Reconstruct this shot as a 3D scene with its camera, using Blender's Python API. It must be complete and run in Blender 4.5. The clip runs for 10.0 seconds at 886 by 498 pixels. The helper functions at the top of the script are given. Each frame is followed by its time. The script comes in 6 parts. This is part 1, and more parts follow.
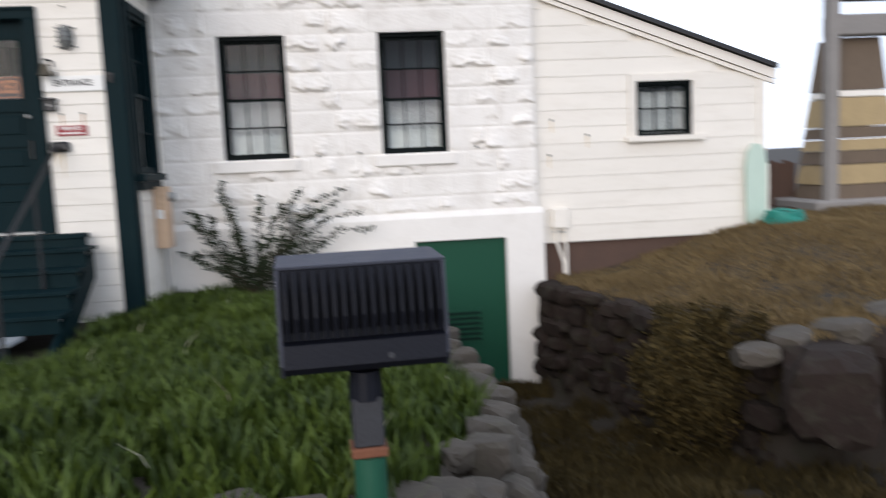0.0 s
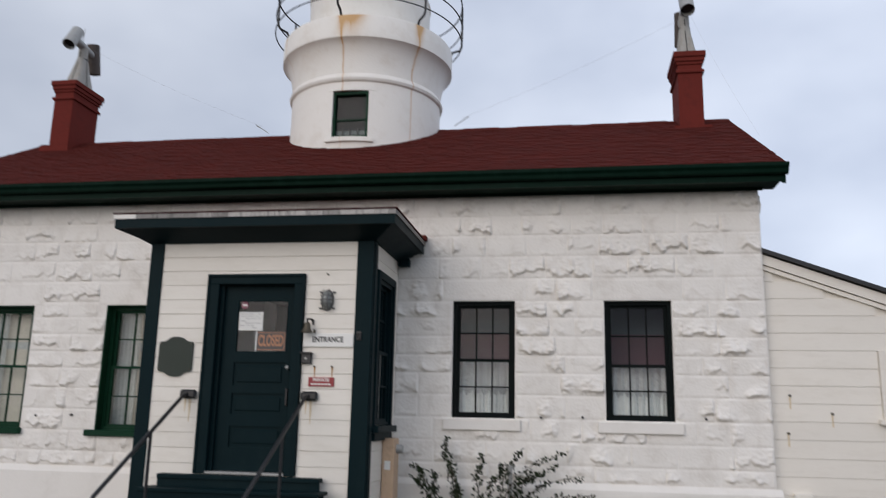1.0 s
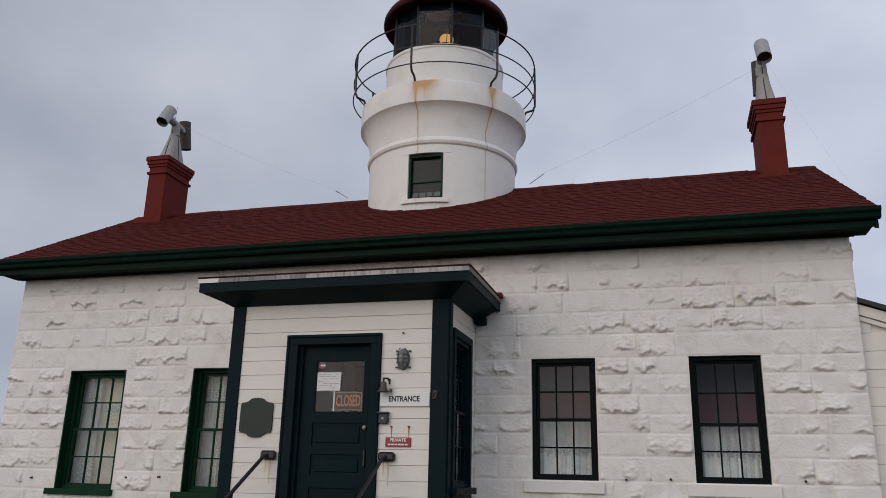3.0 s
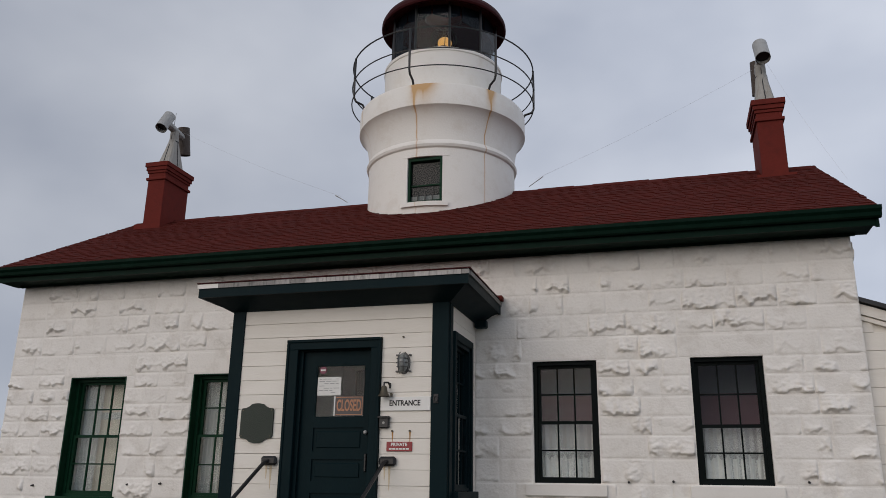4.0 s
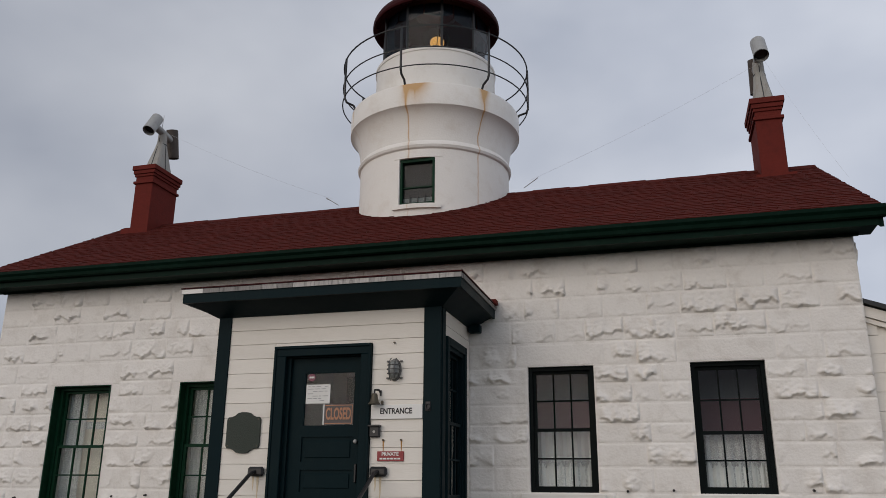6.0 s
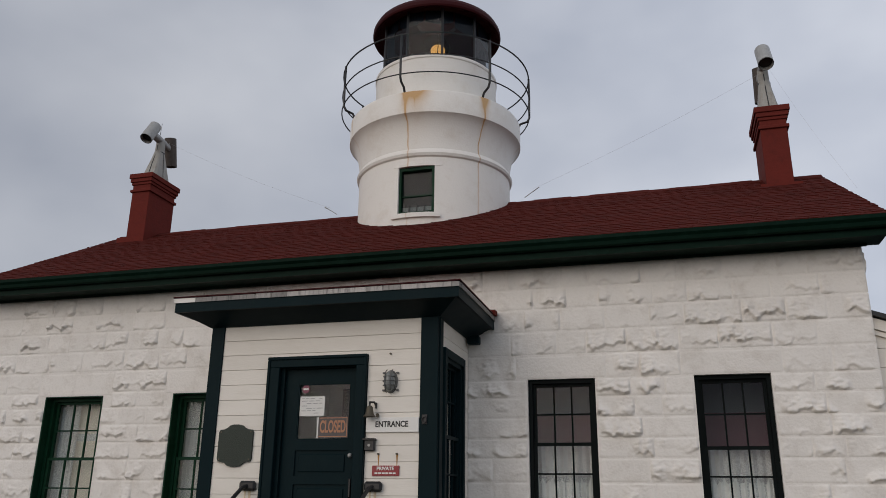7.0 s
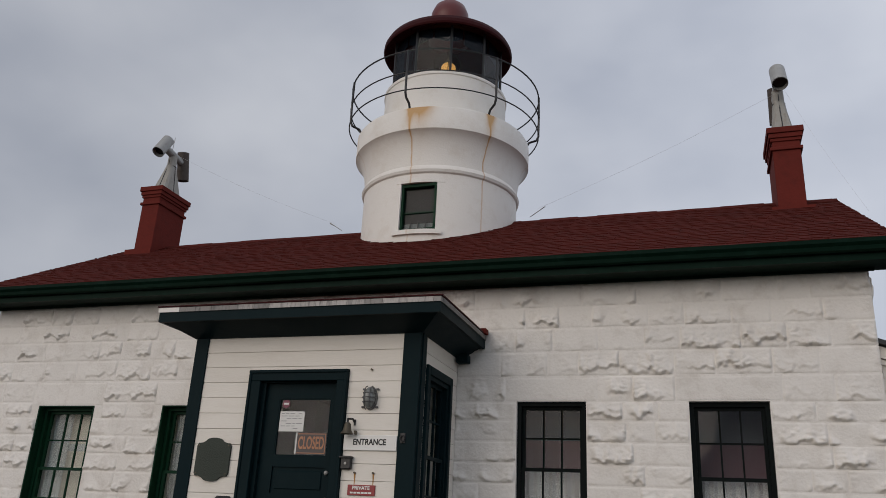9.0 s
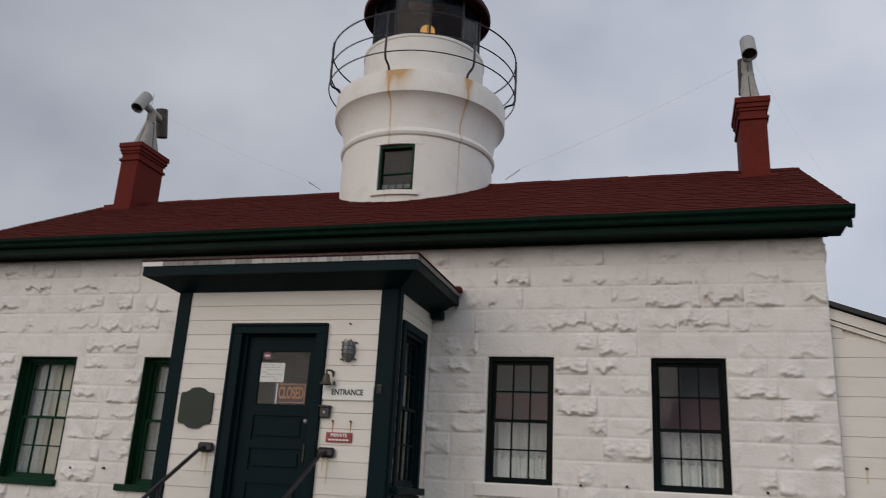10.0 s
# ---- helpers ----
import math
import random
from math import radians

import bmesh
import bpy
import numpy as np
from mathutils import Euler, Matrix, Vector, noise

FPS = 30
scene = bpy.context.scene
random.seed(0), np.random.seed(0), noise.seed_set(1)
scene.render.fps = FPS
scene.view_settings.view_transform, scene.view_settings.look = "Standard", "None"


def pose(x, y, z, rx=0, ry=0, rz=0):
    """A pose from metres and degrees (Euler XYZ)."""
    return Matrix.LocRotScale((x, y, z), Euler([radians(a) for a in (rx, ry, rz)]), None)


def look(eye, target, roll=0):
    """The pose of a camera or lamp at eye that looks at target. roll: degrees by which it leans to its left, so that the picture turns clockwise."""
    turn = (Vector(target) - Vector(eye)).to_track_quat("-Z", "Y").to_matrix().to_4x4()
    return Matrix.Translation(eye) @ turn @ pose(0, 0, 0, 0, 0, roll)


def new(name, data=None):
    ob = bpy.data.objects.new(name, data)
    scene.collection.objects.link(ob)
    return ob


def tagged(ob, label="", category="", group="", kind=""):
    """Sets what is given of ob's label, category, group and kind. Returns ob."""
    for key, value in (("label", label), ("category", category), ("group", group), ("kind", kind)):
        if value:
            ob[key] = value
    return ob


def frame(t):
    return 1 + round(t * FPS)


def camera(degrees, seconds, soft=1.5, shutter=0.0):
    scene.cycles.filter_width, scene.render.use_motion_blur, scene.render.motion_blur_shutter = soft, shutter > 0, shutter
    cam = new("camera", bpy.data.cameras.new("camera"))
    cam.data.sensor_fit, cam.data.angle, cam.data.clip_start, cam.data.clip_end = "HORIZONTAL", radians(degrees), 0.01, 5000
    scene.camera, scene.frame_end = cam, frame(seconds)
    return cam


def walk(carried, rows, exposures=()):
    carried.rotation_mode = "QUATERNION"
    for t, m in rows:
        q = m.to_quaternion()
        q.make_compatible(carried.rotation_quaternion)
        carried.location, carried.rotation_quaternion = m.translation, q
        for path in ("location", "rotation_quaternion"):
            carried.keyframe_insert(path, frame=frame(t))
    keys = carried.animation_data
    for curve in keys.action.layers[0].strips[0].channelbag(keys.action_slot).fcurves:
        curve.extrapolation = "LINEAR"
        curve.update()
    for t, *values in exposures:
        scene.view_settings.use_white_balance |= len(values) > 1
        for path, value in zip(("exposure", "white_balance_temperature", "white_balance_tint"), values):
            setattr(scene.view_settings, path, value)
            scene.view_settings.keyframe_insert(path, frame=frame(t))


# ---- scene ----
cam = camera(58.5, 10.0, soft=0.8, shutter=0.4)
EXPOSURES = [(0, 0.95, 6250, 10), (0.4, 0.78, 6250, 10), (0.7, 0.5, 6300, 10), (1.1, 0.22, 6350, 10), (2.5, -0.03, 6400, 11), (4.5, -0.05, 6600, 10), (10, -0.1, 6700, 10)]
PATH = [
    (0, (3.577, -9.564, 0.554), (3.786, -7.587, 0.33), -2.6),
    (0.2, (3.629, -9.599, 0.579), (3.618, -7.605, 0.435), -1.5),
    (0.5, (3.669, -9.705, 0.675), (3.512, -7.712, 0.729), 0.0),
    (0.8, (3.599, -9.716, 0.671), (3.334, -7.76, 0.99), 1.0),
    (1, (3.551, -9.749, 0.69), (3.228, -7.818, 1.098), 1.2),
    (1.5, (3.53, -9.771, 0.672), (3.086, -7.886, 1.172), 1.7),
    (2, (3.576, -9.779, 0.644), (3.07, -7.919, 1.177), 1.6),
    (2.5, (3.636, -9.72, 0.621), (3.115, -7.869, 1.171), 1.5),
    (4, (3.672, -9.645, 0.622), (3.143, -7.802, 1.192), 0.8),
    (4.5, (3.663, -9.605, 0.629), (3.14, -7.761, 1.2), 0.6),
    (5, (3.657, -9.551, 0.649), (3.136, -7.706, 1.22), 0.5),
    (5.5, (3.644, -9.472, 0.664), (3.126, -7.628, 1.24), 0.4),
    (7, (3.644, -9.165, 0.706), (3.12, -7.334, 1.316), 0.7),
    (7.5, (3.684, -9.059, 0.703), (3.156, -7.24, 1.346), 1.4),
    (8, (3.833, -8.933, 0.694), (3.277, -7.13, 1.359), 2.2),
    (8.5, (3.986, -8.886, 0.664), (3.407, -7.094, 1.337), 2.5),
    (9, (4.082, -8.783, 0.672), (3.475, -6.998, 1.342), 2.9),
    (9.5, (4.077, -8.875, 0.618), (3.463, -7.085, 1.265), 3.1),
    (10, (4.162, -9.081, 0.553), (3.611, -7.248, 1.133), 3.2),
]
walk(cam, [(t, look(e, a, r)) for t, e, a, r in PATH], EXPOSURES)

# ---- world and light: an overcast sky, brighter behind the camera ----
world = bpy.data.worlds.new("overcast_sky")
scene.world = world
world.use_nodes = True
wn, wl = world.node_tree.nodes, world.node_tree.links
wn.clear()
w_out = wn.new("ShaderNodeOutputWorld")
w_bg = wn.new("ShaderNodeBackground")
w_bg.inputs["Strength"].default_value = 1.0
w_sky = wn.new("ShaderNodeTexSky")
w_sky.sky_type = "NISHITA"
w_sky.sun_disc = False
w_sky.sun_elevation = radians(16)
w_sky.sun_rotation = radians(205)
w_dim = wn.new("ShaderNodeMix")
w_dim.data_type = "RGBA"
w_dim.blend_type = "MULTIPLY"
w_dim.inputs[0].default_value = 1.0
w_dim.inputs[7].default_value = (0.07, 0.07, 0.07, 1)
w_co = wn.new("ShaderNodeTexCoord")
w_map = wn.new("ShaderNodeMapping")
w_map.inputs["Scale"].default_value = (1.3, 1.3, 2.2)
w_noise = wn.new("ShaderNodeTexNoise")
w_noise.inputs["Scale"].default_value = 2.2
w_noise.inputs["Detail"].default_value = 4
w_noise.inputs["Roughness"].default_value = 0.45
w_ramp = wn.new("ShaderNodeValToRGB")
w_ramp.color_ramp.elements[0].position = 0.3
w_ramp.color_ramp.elements[0].color = (0.41, 0.455, 0.56, 1)
w_ramp.color_ramp.elements[1].position = 0.72
w_ramp.color_ramp.elements[1].color = (0.68, 0.72, 0.81, 1)
w_mix = wn.new("ShaderNodeMix")
w_mix.data_type = "RGBA"
w_mix.inputs[0].default_value = 0.92
wl.new(w_sky.outputs[0], w_dim.inputs[6])
wl.new(w_co.outputs["Generated"], w_map.inputs["Vector"])
wl.new(w_map.outputs[0], w_noise.inputs["Vector"])
wl.new(w_noise.outputs["Fac"], w_ramp.inputs["Fac"])
wl.new(w_dim.outputs[2], w_mix.inputs[6])
wl.new(w_ramp.outputs["Color"], w_mix.inputs[7])
w_sep = wn.new("ShaderNodeSeparateXYZ")
wl.new(w_co.outputs["Generated"], w_sep.inputs[0])
w_low = wn.new("ShaderNodeMapRange")
w_low.interpolation_type = "SMOOTHSTEP"
w_low.inputs["From Min"].default_value = -0.05
w_low.inputs["From Max"].default_value = 0.42
w_low.inputs["To Min"].default_value = 1.08
w_low.inputs["To Max"].default_value = 1.0
w_high = wn.new("ShaderNodeMapRange")
w_high.interpolation_type = "SMOOTHSTEP"
w_high.inputs["From Min"].default_value = 0.62
w_high.inputs["From Max"].default_value = 1.0
w_high.inputs["To Min"].default_value = 1.0
w_high.inputs["To Max"].default_value = 1.15
w_east = wn.new("ShaderNodeMapRange")
w_east.interpolation_type = "SMOOTHSTEP"
w_east.inputs["From Min"].default_value = -0.8
w_east.inputs["From Max"].default_value = 0.3
w_east.inputs["To Min"].default_value = 0.78
w_east.inputs["To Max"].default_value = 1.12
w_all = wn.new("ShaderNodeMath")
w_all.operation = "MULTIPLY"
w_both = wn.new("ShaderNodeMath")
w_both.operation = "MULTIPLY"
wl.new(w_sep.outputs[2], w_low.inputs["Value"])
w_glow = wn.new("ShaderNodeVectorMath")
w_glow.operation = "SCALE"
wl.new(w_mix.outputs[2], w_glow.inputs[0])
wl.new(w_sep.outputs[2], w_high.inputs["Value"])
wl.new(w_sep.outputs[0], w_east.inputs["Value"])
wl.new(w_low.outputs[0], w_all.inputs[0])
wl.new(w_high.outputs[0], w_all.inputs[1])
wl.new(w_all.outputs[0], w_both.inputs[0])
wl.new(w_east.outputs[0], w_both.inputs[1])
wl.new(w_both.outputs[0], w_glow.inputs["Scale"])
wl.new(w_glow.outputs[0], w_bg.inputs["Color"])
wl.new(w_bg.outputs[0], w_out.inputs[0])

sun_data = bpy.data.lights.new("veiled_sun", "SUN")
sun_data.energy = 1.05
sun_data.angle = radians(50)
sun_data.color = (1.0, 0.885, 0.79)
sun = new("veiled_sun", sun_data)
sun.matrix_world = look((-7.5, -16.2, 5.0), (0, 0, 0))


# ---- materials ----
def material(name, base, rough=0.7, metal=0.0, vary=0.12, scale=3.0, fine=60.0, bump=0.2, dirt=None, dirt_amount=0.0,
             stretch=(1, 1, 1), per_piece=0.0, spec=0.5):
    """A painted or mineral surface: broad mottling, fine grain, an optional layer of dirt."""
    m = bpy.data.materials.new(name)
    m.use_nodes = True
    nt = m.node_tree
    n, l = nt.nodes, nt.links
    b = n["Principled BSDF"]
    b.inputs["Metallic"].default_value = metal
    b.inputs["Specular IOR Level"].default_value = spec
    co = n.new("ShaderNodeTexCoord")
    mp = n.new("ShaderNodeMapping")
    mp.inputs["Scale"].default_value = stretch
    geo = n.new("ShaderNodeNewGeometry")
    l.new(geo.outputs["Position"], mp.inputs["Vector"])
    big = n.new("ShaderNodeTexNoise")
    big.inputs["Scale"].default_value = scale
    big.inputs["Detail"].default_value = 6
    big.inputs["Roughness"].default_value = 0.6
    l.new(mp.outputs[0], big.inputs["Vector"])
    small = n.new("ShaderNodeTexNoise")
    small.inputs["Scale"].default_value = fine
    small.inputs["Detail"].default_value = 4
    l.new(mp.outputs[0], small.inputs["Vector"])
    hsv = n.new("ShaderNodeHueSaturation")
    hsv.inputs["Color"].default_value = (*base, 1)
    total = n.new("ShaderNodeMath")
    total.operation = "MULTIPLY_ADD"
    total.inputs[1].default_value = vary * 2
    total.inputs[2].default_value = 1 - vary
    l.new(big.outputs["Fac"], total.inputs[0])
    grain = n.new("ShaderNodeMath")
    grain.operation = "MULTIPLY_ADD"
    grain.inputs[1].default_value = vary
    l.new(small.outputs["Fac"], grain.inputs[0])
    shift = n.new("ShaderNodeMath")
    shift.operation = "ADD"
    shift.inputs[1].default_value = -vary * 0.5
    l.new(total.outputs[0], shift.inputs[0])
    l.new(shift.outputs[0], grain.inputs[2])
    value = grain
    if per_piece:
        info = n.new("ShaderNodeObjectInfo")
        each = n.new("ShaderNodeMath")
        each.operation = "MULTIPLY_ADD"
        each.inputs[1].default_value = per_piece
        each.inputs[2].default_value = 1 - per_piece / 2
        l.new(info.outputs["Random"], each.inputs[0])
        value = n.new("ShaderNodeMath")
        value.operation = "MULTIPLY"
        l.new(each.outputs[0], value.inputs[0])
        l.new(grain.outputs[0], value.inputs[1])
    l.new(value.outputs[0], hsv.inputs["Value"])
    colour = hsv.outputs[0]
    if dirt:
        stain = n.new("ShaderNodeTexNoise")
        stain.inputs["Scale"].default_value = scale * 2.3
        stain.inputs["Detail"].default_value = 8
        stain.inputs["Roughness"].default_value = 0.7
        l.new(mp.outputs[0], stain.inputs["Vector"])
        cut = n.new("ShaderNodeMapRange")
        cut.inputs["From Min"].default_value = 0.5
        cut.inputs["From Max"].default_value = 0.75
        cut.inputs["To Max"].default_value = dirt_amount
        l.new(stain.outputs["Fac"], cut.inputs["Value"])
        mix = n.new("ShaderNodeMix")
        mix.data_type = "RGBA"
        mix.inputs[7].default_value = (*dirt, 1)
        l.new(cut.outputs[0], mix.inputs[0])
        l.new(colour, mix.inputs[6])
        colour = mix.outputs[2]
    l.new(colour, b.inputs["Base Color"])
    rr = n.new("ShaderNodeMapRange")
    rr.inputs["To Min"].default_value = max(0.03, rough - 0.12)
    rr.inputs["To Max"].default_value = min(1, rough + 0.12)
    l.new(big.outputs["Fac"], rr.inputs["Value"])
    l.new(rr.outputs[0], b.inputs["Roughness"])
    if bump:
        bp = n.new("ShaderNodeBump")
        bp.inputs["Strength"].default_value = bump
        bp.inputs["Distance"].default_value = 0.01
        l.new(small.outputs["Fac"], bp.inputs["Height"])
        l.new(bp.outputs[0], b.inputs["Normal"])
    return m


M_STONE = material("white_painted_stone", (0.82, 0.785, 0.73), 0.62, vary=0.07, scale=1.6, fine=34, bump=0.55,
                   dirt=(0.50, 0.44, 0.37), dirt_amount=0.50, per_piece=0.05)
M_PLASTER = material("white_painted_plaster", (0.82, 0.785, 0.73), 0.6, vary=0.05, scale=1.3, fine=40, bump=0.2,
                     dirt=(0.55, 0.50, 0.43), dirt_amount=0.25)
M_SIDING = material("cream_painted_boards", (0.81, 0.765, 0.685), 0.5, vary=0.05, scale=2.0, fine=50, bump=0.12,
                    dirt=(0.52, 0.45, 0.35), dirt_amount=0.25, stretch=(0.35, 0.35, 1.6), per_piece=0.05)
M_TEAL = material("dark_teal_green_paint", (0.0042, 0.0145, 0.0175), 0.5, spec=0.06, vary=0.15, scale=2.5, fine=45, bump=0.15,
                  dirt=(0.010, 0.022, 0.023), dirt_amount=0.5, stretch=(1, 1, 0.5))
M_GREEN = material("dark_green_paint", (0.0024, 0.015, 0.009), 0.5, spec=0.06, vary=0.15, scale=2.5, fine=45, bump=0.1,
                   dirt=(0.012, 0.04, 0.028), dirt_amount=0.4)
M_WINGREEN = material("leaf_green_window_paint", (0.004, 0.034, 0.016), 0.5, spec=0.1, vary=0.15, scale=2.5, fine=45, bump=0.1,
                      dirt=(0.012, 0.04, 0.028), dirt_amount=0.4)
M_BASEDOOR = material("bright_green_door_paint", (0.008, 0.062, 0.033), 0.5, spec=0.25, vary=0.12, scale=2.0, fine=40, bump=0.1)
M_BLACKFRAME = material("black_green_sash_paint", (0.005, 0.008, 0.008), 0.5, spec=0.06, vary=0.15, scale=6, fine=60, bump=0.1)
M_SHINGLE = material("red_shingles", (0.085, 0.017, 0.013), 0.95, spec=0.05, vary=0.28, scale=1.8, fine=30, bump=0.6,
                     dirt=(0.045, 0.018, 0.014), dirt_amount=0.6)
M_REDPAINT = material("red_painted_brick", (0.14, 0.025, 0.019), 0.85, spec=0.1, vary=0.14, scale=3, fine=30, bump=0.35,
                      dirt=(0.065, 0.018, 0.015), dirt_amount=0.4)
M_LANTERNROOF = material("dark_red_metal_paint", (0.040, 0.004, 0.005), 0.6, spec=0.12, vary=0.15, scale=4, fine=40, bump=0.08)
M_GALV = material("grey_weathered_metal", (0.36, 0.36, 0.345), 0.5, metal=0.25, vary=0.14, scale=5, fine=50, bump=0.15,
                  dirt=(0.20, 0.17, 0.13), dirt_amount=0.4)
M_COWL = material("grey_cement_cowl", (0.35, 0.34, 0.31), 0.75, vary=0.12, scale=5, fine=50, bump=0.3,
                  dirt=(0.20, 0.15, 0.10), dirt_amount=0.5, stretch=(1, 1, 0.4))
M_BLACK = material("black_iron", (0.012, 0.012, 0.013), 0.45, vary=0.2, scale=8, fine=60, bump=0.1)
M_BRASSDARK = material("dark_brass_fitting", (0.06, 0.045, 0.02), 0.5, metal=0.6, vary=0.2, scale=8, bump=0.1)
M_CURTAIN = material("blackout_cloth", (0.006, 0.009, 0.014), 0.95, spec=0.1, vary=0.15, scale=6, bump=0.05)
# near-black base stands for the lack of light inside
M_DARK = material("unlit_interior", (0.03, 0.029, 0.032), 0.9, vary=0.1, bump=0)
# plaster base is lowered to stand for the little light indoors
M_INTERIOR = material("dimmed_interior_plaster", (0.15, 0.16, 0.19), 0.9, vary=0.08, bump=0)
M_FLASHING = material("stained_white_flashing", (0.34, 0.32, 0.30), 0.55, vary=0.2, scale=4, fine=30, bump=0.2,
                      dirt=(0.045, 0.04, 0.038), dirt_amount=1.0, stretch=(3.2, 3.2, 0.4), per_piece=0.9)
M_FOUND = material("brown_skirt_boards", (0.085, 0.05, 0.036), 0.85, vary=0.25, scale=4, fine=40, bump=0.4)


def glass(name, tint=(0.9, 0.95, 0.95), rough=0.0):
    m = bpy.data.materials.new(name)
    m.use_nodes = True
    n, l = m.node_tree.nodes, m.node_tree.links
    n.clear()
    out = n.new("ShaderNodeOutputMaterial")
    t = n.new("ShaderNodeBsdfTransparent")
    t.inputs["Color"].default_value = (*tint, 1)
    g = n.new("ShaderNodeBsdfGlossy")
    g.inputs["Roughness"].default_value = rough
    geo = n.new("ShaderNodeNewGeometry")
    wave = n.new("ShaderNodeTexNoise")
    wave.inputs["Scale"].default_value = 3.0
    l.new(geo.outputs["Position"], wave.inputs["Vector"])
    bp = n.new("ShaderNodeBump")
    bp.inputs["Strength"].default_value = 0.08
    bp.inputs["Distance"].default_value = 0.02
    l.new(wave.outputs["Fac"], bp.inputs["Height"])
    l.new(bp.outputs[0], g.inputs["Normal"])
    lw = n.new("ShaderNodeLayerWeight")
    lw.inputs["Blend"].default_value = 0.5
    steep = n.new("ShaderNodeMath")
    steep.operation = "POWER"
    steep.inputs[1].default_value = 5.0
    l.new(lw.outputs["Facing"], steep.inputs[0])
    f = n.new("ShaderNodeMath")
    f.operation = "MULTIPLY_ADD"
    f.inputs[1].default_value = 0.9
    f.inputs[2].default_value = 0.022
    l.new(steep.outputs[0], f.inputs[0])
    mix = n.new("ShaderNodeMixShader")
    l.new(f.outputs[0], mix.inputs[0])
    l.new(t.outputs[0], mix.inputs[1])
    l.new(g.outputs[0], mix.inputs[2])
    l.new(mix.outputs[0], out.inputs[0])
    return m


M_GLASS = glass("old_window_glass")
M_LANTERNGLASS = glass("lantern_glass", (0.72, 0.76, 0.78))
M_DARKGLASS = glass("grimy_window_glass", (0.5, 0.55, 0.56), 0.1)


# ---- builders ----
def part(name, bm, mat, parent=None, label="", smooth=False):
    """One mesh object from a bmesh, under a thing or a part."""
    me = bpy.data.meshes.new(name)
    bmesh.ops.recalc_face_normals(bm, faces=bm.faces)
    bm.to_mesh(me)
    bm.free()
    if smooth:
        me.shade_smooth()
        me.set_sharp_from_angle(angle=radians(32))
    me.materials.append(mat)
    ob = new(name, me)
    if parent:
        ob.parent = parent
    if label:
        ob["label"] = label
    return ob


def thing(name, label, category, group="", kind=""):
    return tagged(new(name), label, category, group, kind)


def box(bm, x0, x1, y0, y1, z0, z1, bevel=0.0):
    g = bmesh.ops.create_cube(bm, size=1.0)
    vs = g["verts"]
    for v in vs:
        v.co = Vector((x0 + (v.co.x + 0.5) * (x1 - x0), y0 + (v.co.y + 0.5) * (y1 - y0), z0 + (v.co.z + 0.5) * (z1 - z0)))
    if bevel:
        es = list({e for v in vs for e in v.link_edges})
        bmesh.ops.bevel(bm, geom=es, offset=bevel, segments=1, affect="EDGES")
    return bm


def boxes(*rows, bevel=0.0):
    bm = bmesh.new()
    for r in rows:
        box(bm, *r, bevel=bevel)
    return bm


def tube(bm, a, b, r0, r1=None, seg=10, caps=True):
    """A round bar or cone from a to b."""
    a, b = Vector(a), Vector(b)
    d = b - a
    m = Matrix.Translation((a + b) / 2) @ d.to_track_quat("Z", "Y").to_matrix().to_4x4()
    bmesh.ops.create_cone(bm, cap_ends=caps, segments=seg, radius1=r0, radius2=r0 if r1 is None else r1, depth=d.length, matrix=m)
    return bm


def polytube(bm, pts, r, seg=8):
    for a, b in zip(pts, pts[1:]):
        tube(bm, a, b, r, seg=seg)
    for p in pts[1:-1]:
        bmesh.ops.create_icosphere(bm, subdivisions=1, radius=r * 1.02, matrix=Matrix.Translation(p))
    return bm


def lathe(bm, profile, cx, cy, seg=64):
    """A body of revolution about an upright axis; profile: (radius, z) from below."""
    rings = []
    for r, z in profile:
        rings.append([bm.verts.new((cx + r * math.cos(2 * math.pi * k / seg), cy + r * math.sin(2 * math.pi * k / seg), z)) for k in range(seg)])
    for a, b in zip(rings, rings[1:]):
        for k in range(seg):
            bm.faces.new((a[k], a[(k + 1) % seg], b[(k + 1) % seg], b[k]))
    return rings


def prism(bm, outline, axis, c0, c1):
    """An outline of (u, v) drawn out along an axis: 'x' takes (y, z), 'y' takes (x, z), 'z' takes (x, y)."""
    def at(u, v, c):
        return {"x": (c, u, v), "y": (u, c, v), "z": (u, v, c)}[axis]
    a = [bm.verts.new(at(u, v, c0)) for u, v in outline]
    b = [bm.verts.new(at(u, v, c1)) for u, v in outline]
    bm.faces.new(a)
    bm.faces.new(list(reversed(b)))
    n = len(a)
    for k in range(n):
        bm.faces.new((a[k], b[k], b[(k + 1) % n], a[(k + 1) % n]))
    return bm


# ---- the plan ----
WX = 5.775            # half the length of the stone house
RIDGE_Y, RIDGE_Z = 2.69, 5.34
EAVE_Y, EAVE_Z = -0.42, 3.635
DEPTH = 2 * RIDGE_Y
PORCH_Y = -1.31
PX0, PX1 = -1.33, 1.36
TX, TY = 0.09, RIDGE_Y


def bank_drop(y):
    """How far the lawn and its dry-stone bank fall away from the house."""
    k = min(1, max(0, (-0.3 - y) / 3.5))
    return 0.24 * k * k * (3 - 2 * k)


